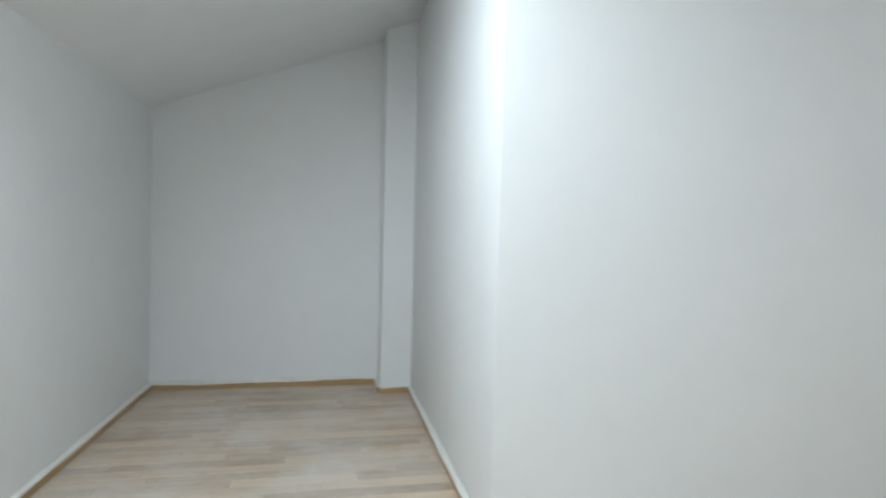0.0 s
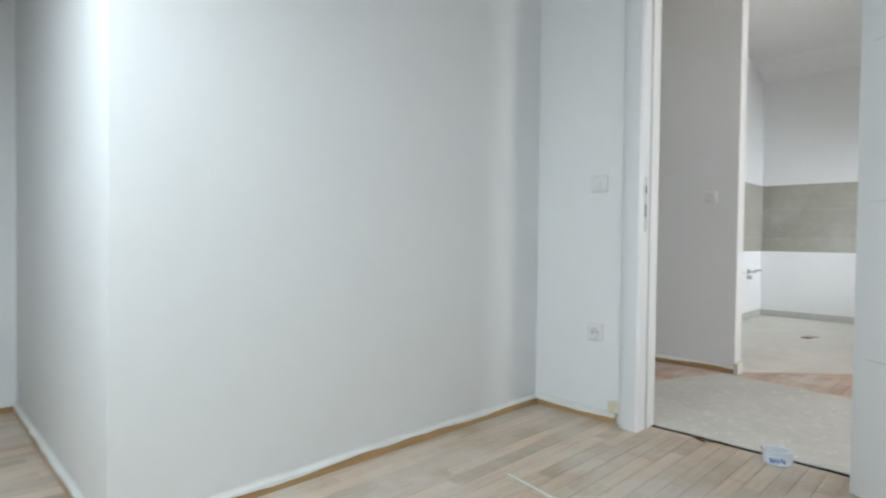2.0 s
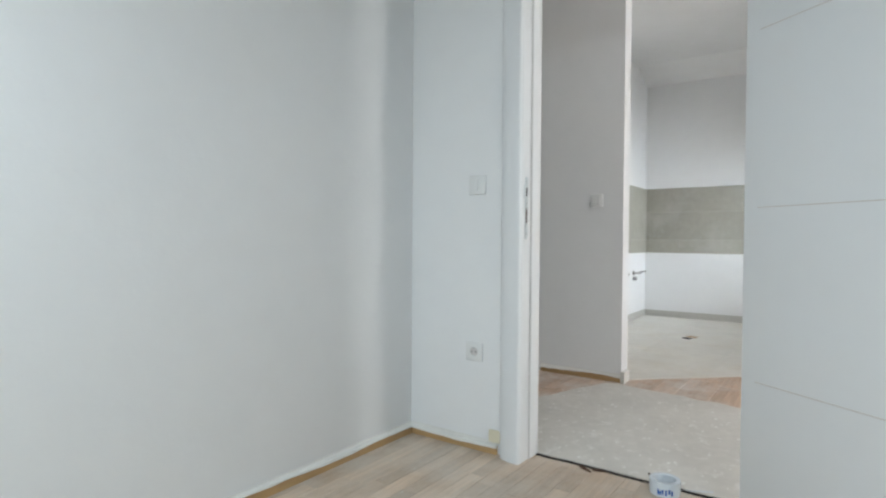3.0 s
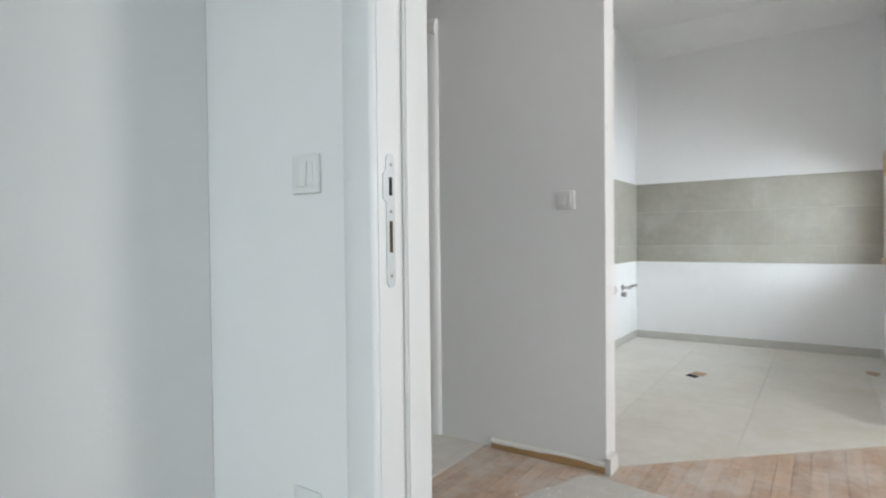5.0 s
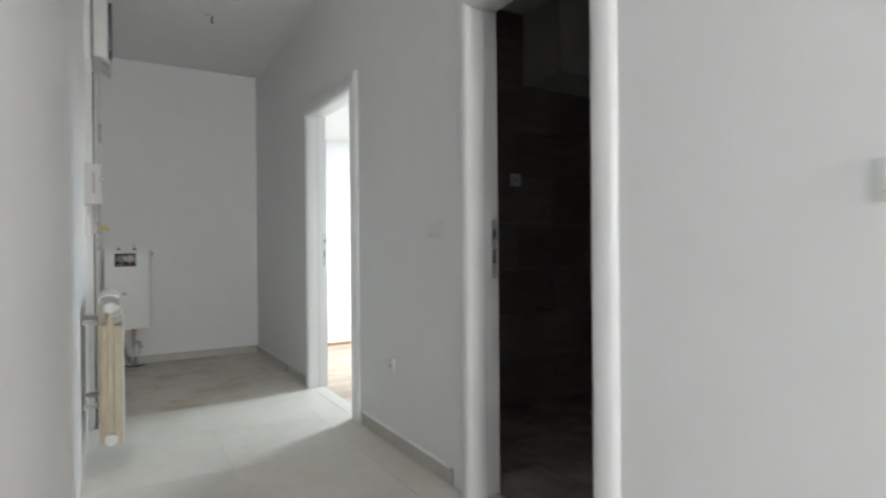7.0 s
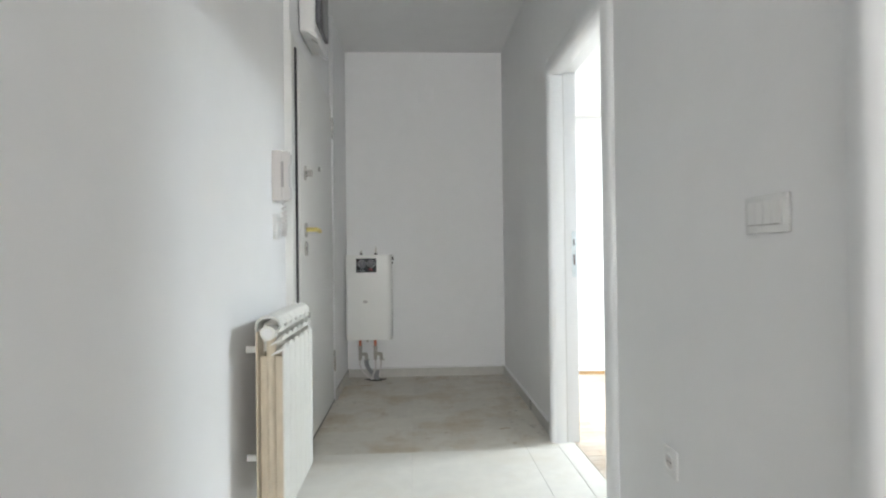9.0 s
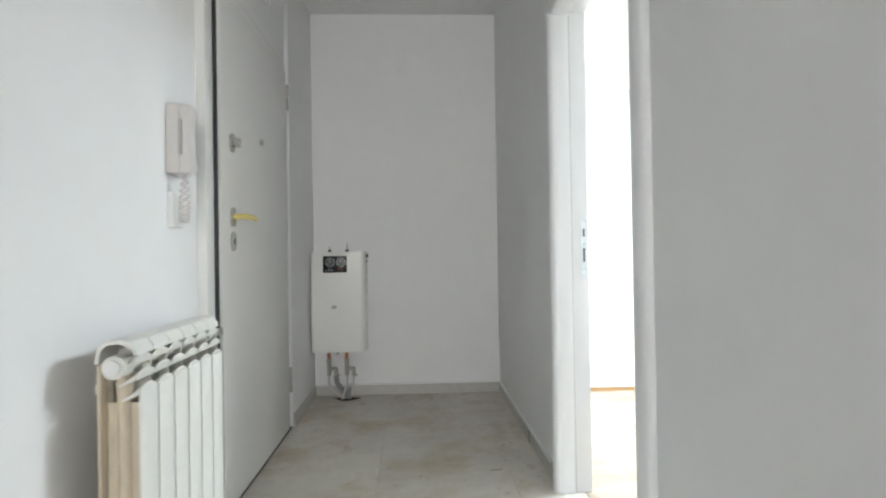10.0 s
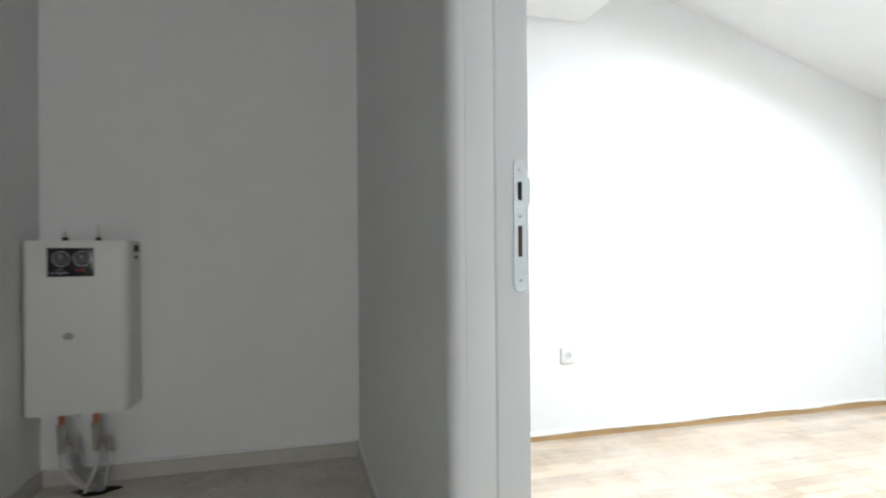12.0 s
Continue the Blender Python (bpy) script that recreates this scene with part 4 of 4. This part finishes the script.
# ---------------------------------------------------------------- debris
rng = random.Random(4)
bm = bmesh.new()
for _ in range(240):
    u = rng.random()
    if u < 0.5:
        x, y = rng.uniform(-0.66, 0.62), YF - 0.02 - abs(rng.gauss(0, 0.22))
    elif u < 0.8:
        x, y = XE - 0.02 - abs(rng.gauss(0, 0.08)), rng.uniform(3.0, 4.6)
    else:
        x, y = -0.67 + abs(rng.gauss(0, 0.1)), rng.uniform(3.7, 4.6)
    s = rng.uniform(0.003, 0.012)
    if abs(x) < 0.66:
        bmesh.ops.create_icosphere(bm, subdivisions=1, radius=s, matrix=Matrix.Translation((x, y, 0.002 + s * 0.2)) @ Matrix.Diagonal((1.4, 1, 0.35, 1)) @ pose(0, 0, 0, 0, 0, rng.uniform(0, 180)))
solid("plaster_crumbs", bm, RUBBLE, "scattered plaster crumbs and dust along the hall walls", "debris", kind="stuff")
bm = bmesh.new()
for _ in range(90):
    x, y = rng.uniform(-2.6, -0.9), rng.uniform(-1.9, -0.45)
    s = rng.uniform(0.002, 0.006)
    bmesh.ops.create_icosphere(bm, subdivisions=1, radius=s, matrix=Matrix.Translation((x, y, 0.001 + s * 0.2)) @ Matrix.Diagonal((1.4, 1, 0.35, 1)))
solid("paint_specks", bm, RUBBLE, "small pale paint specks on the parquet", "debris", kind="stuff")
bm = bmesh.new()
for _ in range(170):
    x, y = rng.uniform(-0.70, 0.42), rng.uniform(-1.95, -0.62)
    s = rng.uniform(0.003, 0.009)
    bmesh.ops.create_icosphere(bm, subdivisions=1, radius=s, matrix=Matrix.Translation((x, y, 0.0045)) @ Matrix.Diagonal((rng.uniform(0.8, 2.0), 1, 0.14, 1)) @ pose(0, 0, 0, 0, 0, rng.uniform(0, 180)))
solid("paint_flecks", bm, TAPE, "pale paint flecks trodden into the screed", "debris", kind="stuff")
for x, y, a, l in ((-0.79, -1.16, 62, 0.07), (-0.775, -1.21, 100, 0.05), (-0.70, -1.40, 70, 0.06), (-0.30, -0.62, 15, 0.07), (-0.38, -0.58, 60, 0.05)):
    b = prism([(-l / 2, -0.002), (0.0, -0.006), (l / 2, -0.001), (l / 6, 0.005)], 0.003, 0.010)
    bmesh.ops.transform(b, matrix=pose(x, y, 0.002, 0, 0, a), verts=b.verts)
    solid("splinter", b, WOODHOLE, "dark wood splinter lying on the dusty floor", "scrap", "floor splinters")
for x, y, a, l in ((-1.69, -0.98, 80, 0.34), (0.40, 3.15, 5, 0.06), (-0.50, 4.30, 4, 0.13)):
    b = box(-l / 2, l / 2, -0.006, 0.006, 0.001, 0.004)
    bmesh.ops.transform(b, matrix=pose(x, y, 0.001, 0, 0, a), verts=b.verts)
    solid("floor_scrap", b, TAPE if l > 0.2 else CARD, "thin strip of scrap lying on the floor", "scrap")

# ---------------------------------------------------------------- screed patch before the bedroom door
rng = random.Random(8)
edge = []
for i in range(40):
    edge.append((-0.735, -2.0 + 1.53 * i / 39))
for i in range(1, 24):
    u = i / 24
    edge.append((-0.735 + u * 1.30, -0.47 - u * u * 0.33 + noise.noise((i * 0.55, 2.2, 0)) * 0.03))
for i in range(26):
    u = i / 25
    edge.append((0.57 - 0.14 * u + noise.noise((i * 0.5, 7.1, 0)) * 0.03, -0.80 - 1.20 * u))
solid("screed_patch", prism(edge, 0.0005, 0.0045), SHEET, "dusty grey screed-stained sheet on the floor behind the door", "floor sheet")
bm = bmesh.new()
pts_l, pts_r = [], []
for i in range(40):
    y = -1.735 + 0.81 * i / 39
    w = noise.noise((i * 0.45, 0.7, 0)) * 0.006
    pts_l.append((-0.752 + w - 0.005, y))
    pts_r.append((-0.752 + w + 0.004 + abs(noise.noise((i * 0.8, 5.7, 0))) * 0.006, y))
structure("threshold_gap", prism(pts_l + pts_r[::-1], 0.0, 0.0052), HOLE)


# ---------------------------------------------------------------- tiles and parquet strips
def clip(bm, planes):
    for co, no in planes:
        r = bmesh.ops.bisect_plane(bm, geom=bm.verts[:] + bm.edges[:] + bm.faces[:], plane_co=co, plane_no=no, clear_outer=True)
        cut = [e for e in r["geom_cut"] if isinstance(e, bmesh.types.BMEdge)]
        if cut:
            bmesh.ops.contextual_create(bm, geom=cut)
    return bm


tile_mesh = mesh_of("tile", box(-0.2994, 0.2994, -0.2994, 0.2994, -0.012, 0.0, 0.0006, 1), TILE)


work_mesh = tile_mesh.copy()
work_mesh.materials[0] = TILE_WORK


def tile_field(name, x0, x1, y0, y1, top, planes=(), work=99):
    base = structure(name, box(x0 + 0.4, x0 + 0.41, y1 - 0.31, y1 - 0.3, -0.013, -0.0125), GROUT)
    y = y1
    while y > y0 + 0.01:
        x = x0
        while x < x1 - 0.01:
            a, b, c, d = x, min(x + 0.6, x1), max(y - 0.6, y0), y
            corners = [(a, c), (b, c), (b, d), (a, d)]
            inside = [all((Vector((*p, 0)) - Vector(co)).dot(Vector(no)) <= 0 for co, no in planes) for p in corners]
            if all(inside) and b - a > 0.599 and d - c > 0.599:
                ob = new("tile", work_mesh if d > work else tile_mesh)
                ob.location = ((a + b) / 2, (c + d) / 2, top)
                ob.parent = base
            elif any(inside):
                bm_ = box(a + 0.0006, b - 0.0006, c + 0.0006, d - 0.0006, top - 0.012, top, 0.0006, 1)
                if not all(inside):
                    clip(bm_, planes)
                part("tile", bm_, TILE_WORK if d > work else TILE, base)
            x += 0.6
        y -= 0.6
    return base


tile_field("floor_hall_tiles", XH, XE, -0.26, YF, 0.004, (), 3.1)
for y0, y1, x1 in ((0.066, 0.746, 0.737), (2.014, 2.886, 0.735)):
    structure("threshold_tile", box(XE + 0.001, x1, y0 + 0.001, y1 - 0.001, -0.013, 0.0038, 0.0008, 1), TILE)
# the kitchen tiles end in a diagonal
dv = Vector((1.06, -1.13, 0)).normalized()
tile_field("floor_kitchen_tiles", 0.725, XK, YS, YK, 0.004, [((0.70, -0.84, 0), (dv.y, -dv.x, 0))])


def parquet(name, x0, x1, y0, y1, near, material, rest_material, seed):
    """Oak strips along x with random lengths: those inside near are objects, the others one joined part."""
    base = structure(name, box(x0 + 0.3, x0 + 0.31, y0 + 0.3, y0 + 0.31, -0.0135, -0.013), GROUT)
    r = random.Random(seed)
    w, count = 0.062, 0
    shapes = {}
    verts, faces = [], []
    y = y0
    while y < y1 - 0.004:
        yb = min(y + w, y1)
        x = x0 - r.uniform(0, 0.4)
        while x < x1:
            l = r.choice((0.34, 0.44, 0.52, 0.62))
            a, b = max(x, x0), min(x + l, x1)
            x += l
            if b - a < 0.01:
                continue
            g = 0.0005
            lift = r.uniform(-0.0004, 0.0004)
            cx, cy = (a + b) / 2, (y + yb) / 2
            if near[0] < cx < near[1] and near[2] < cy < near[3] and count < 300:
                key = (round(b - a, 3), round(yb - y, 3))
                if key not in shapes:
                    hx, hy = key[0] / 2 - g, key[1] / 2 - g
                    bm_ = box(-hx, hx, -hy, hy, -0.012, 0.0)
                    bmesh.ops.bevel(bm_, geom=[e for e in bm_.edges if e.verts[0].co.z > -0.001 and e.verts[1].co.z > -0.001], offset=0.0012, segments=1, affect="EDGES")
                    shapes[key] = mesh_of("strip", bm_, material)
                ob = new("strip", shapes[key])
                ob.location = (cx, cy, lift)
                ob.parent = base
                count += 1
            else:
                i = len(verts)
                z0_, z1_ = -0.012, lift
                for zz, k_ in ((z0_, 0.0), (z1_ - 0.0008, 0.0), (z1_, 0.0012)):
                    verts += [(a + g + k_, y + g + k_, zz), (b - g - k_, y + g + k_, zz), (b - g - k_, yb - g - k_, zz), (a + g + k_, yb - g - k_, zz)]
                faces += [(i + 8, i + 9, i + 10, i + 11)]
                for o in (0, 4):
                    faces += [(i + o + k_, i + o + (k_ + 1) % 4, i + o + 4 + (k_ + 1) % 4, i + o + 4 + k_) for k_ in range(4)]
        y = yb
    if verts:
        me = bpy.data.meshes.new("strip_field")
        me.from_pydata(verts, [], faces)
        me.materials.append(rest_material)
        ob = new("strip_field", me)
        ob.parent = base
        tagged(ob, kind="stuff")
    return base


parquet("floor_first_room_parquet", XA, -0.757, -4.35, YN, (-2.9, -0.757, -1.9, -0.35), OAK, OAK_REST, 3)
parquet("floor_living_parquet", -0.745, 1.88, -3.6, -0.262, (-0.2, 1.88, -2.1, -0.262), OAK_DIRTY, OAK_REST, 5)
parquet("floor_far_room_parquet", 0.74, XR, 1.82, YR, (1.0, 3.5, 3.3, YR), OAK, OAK_REST, 7)
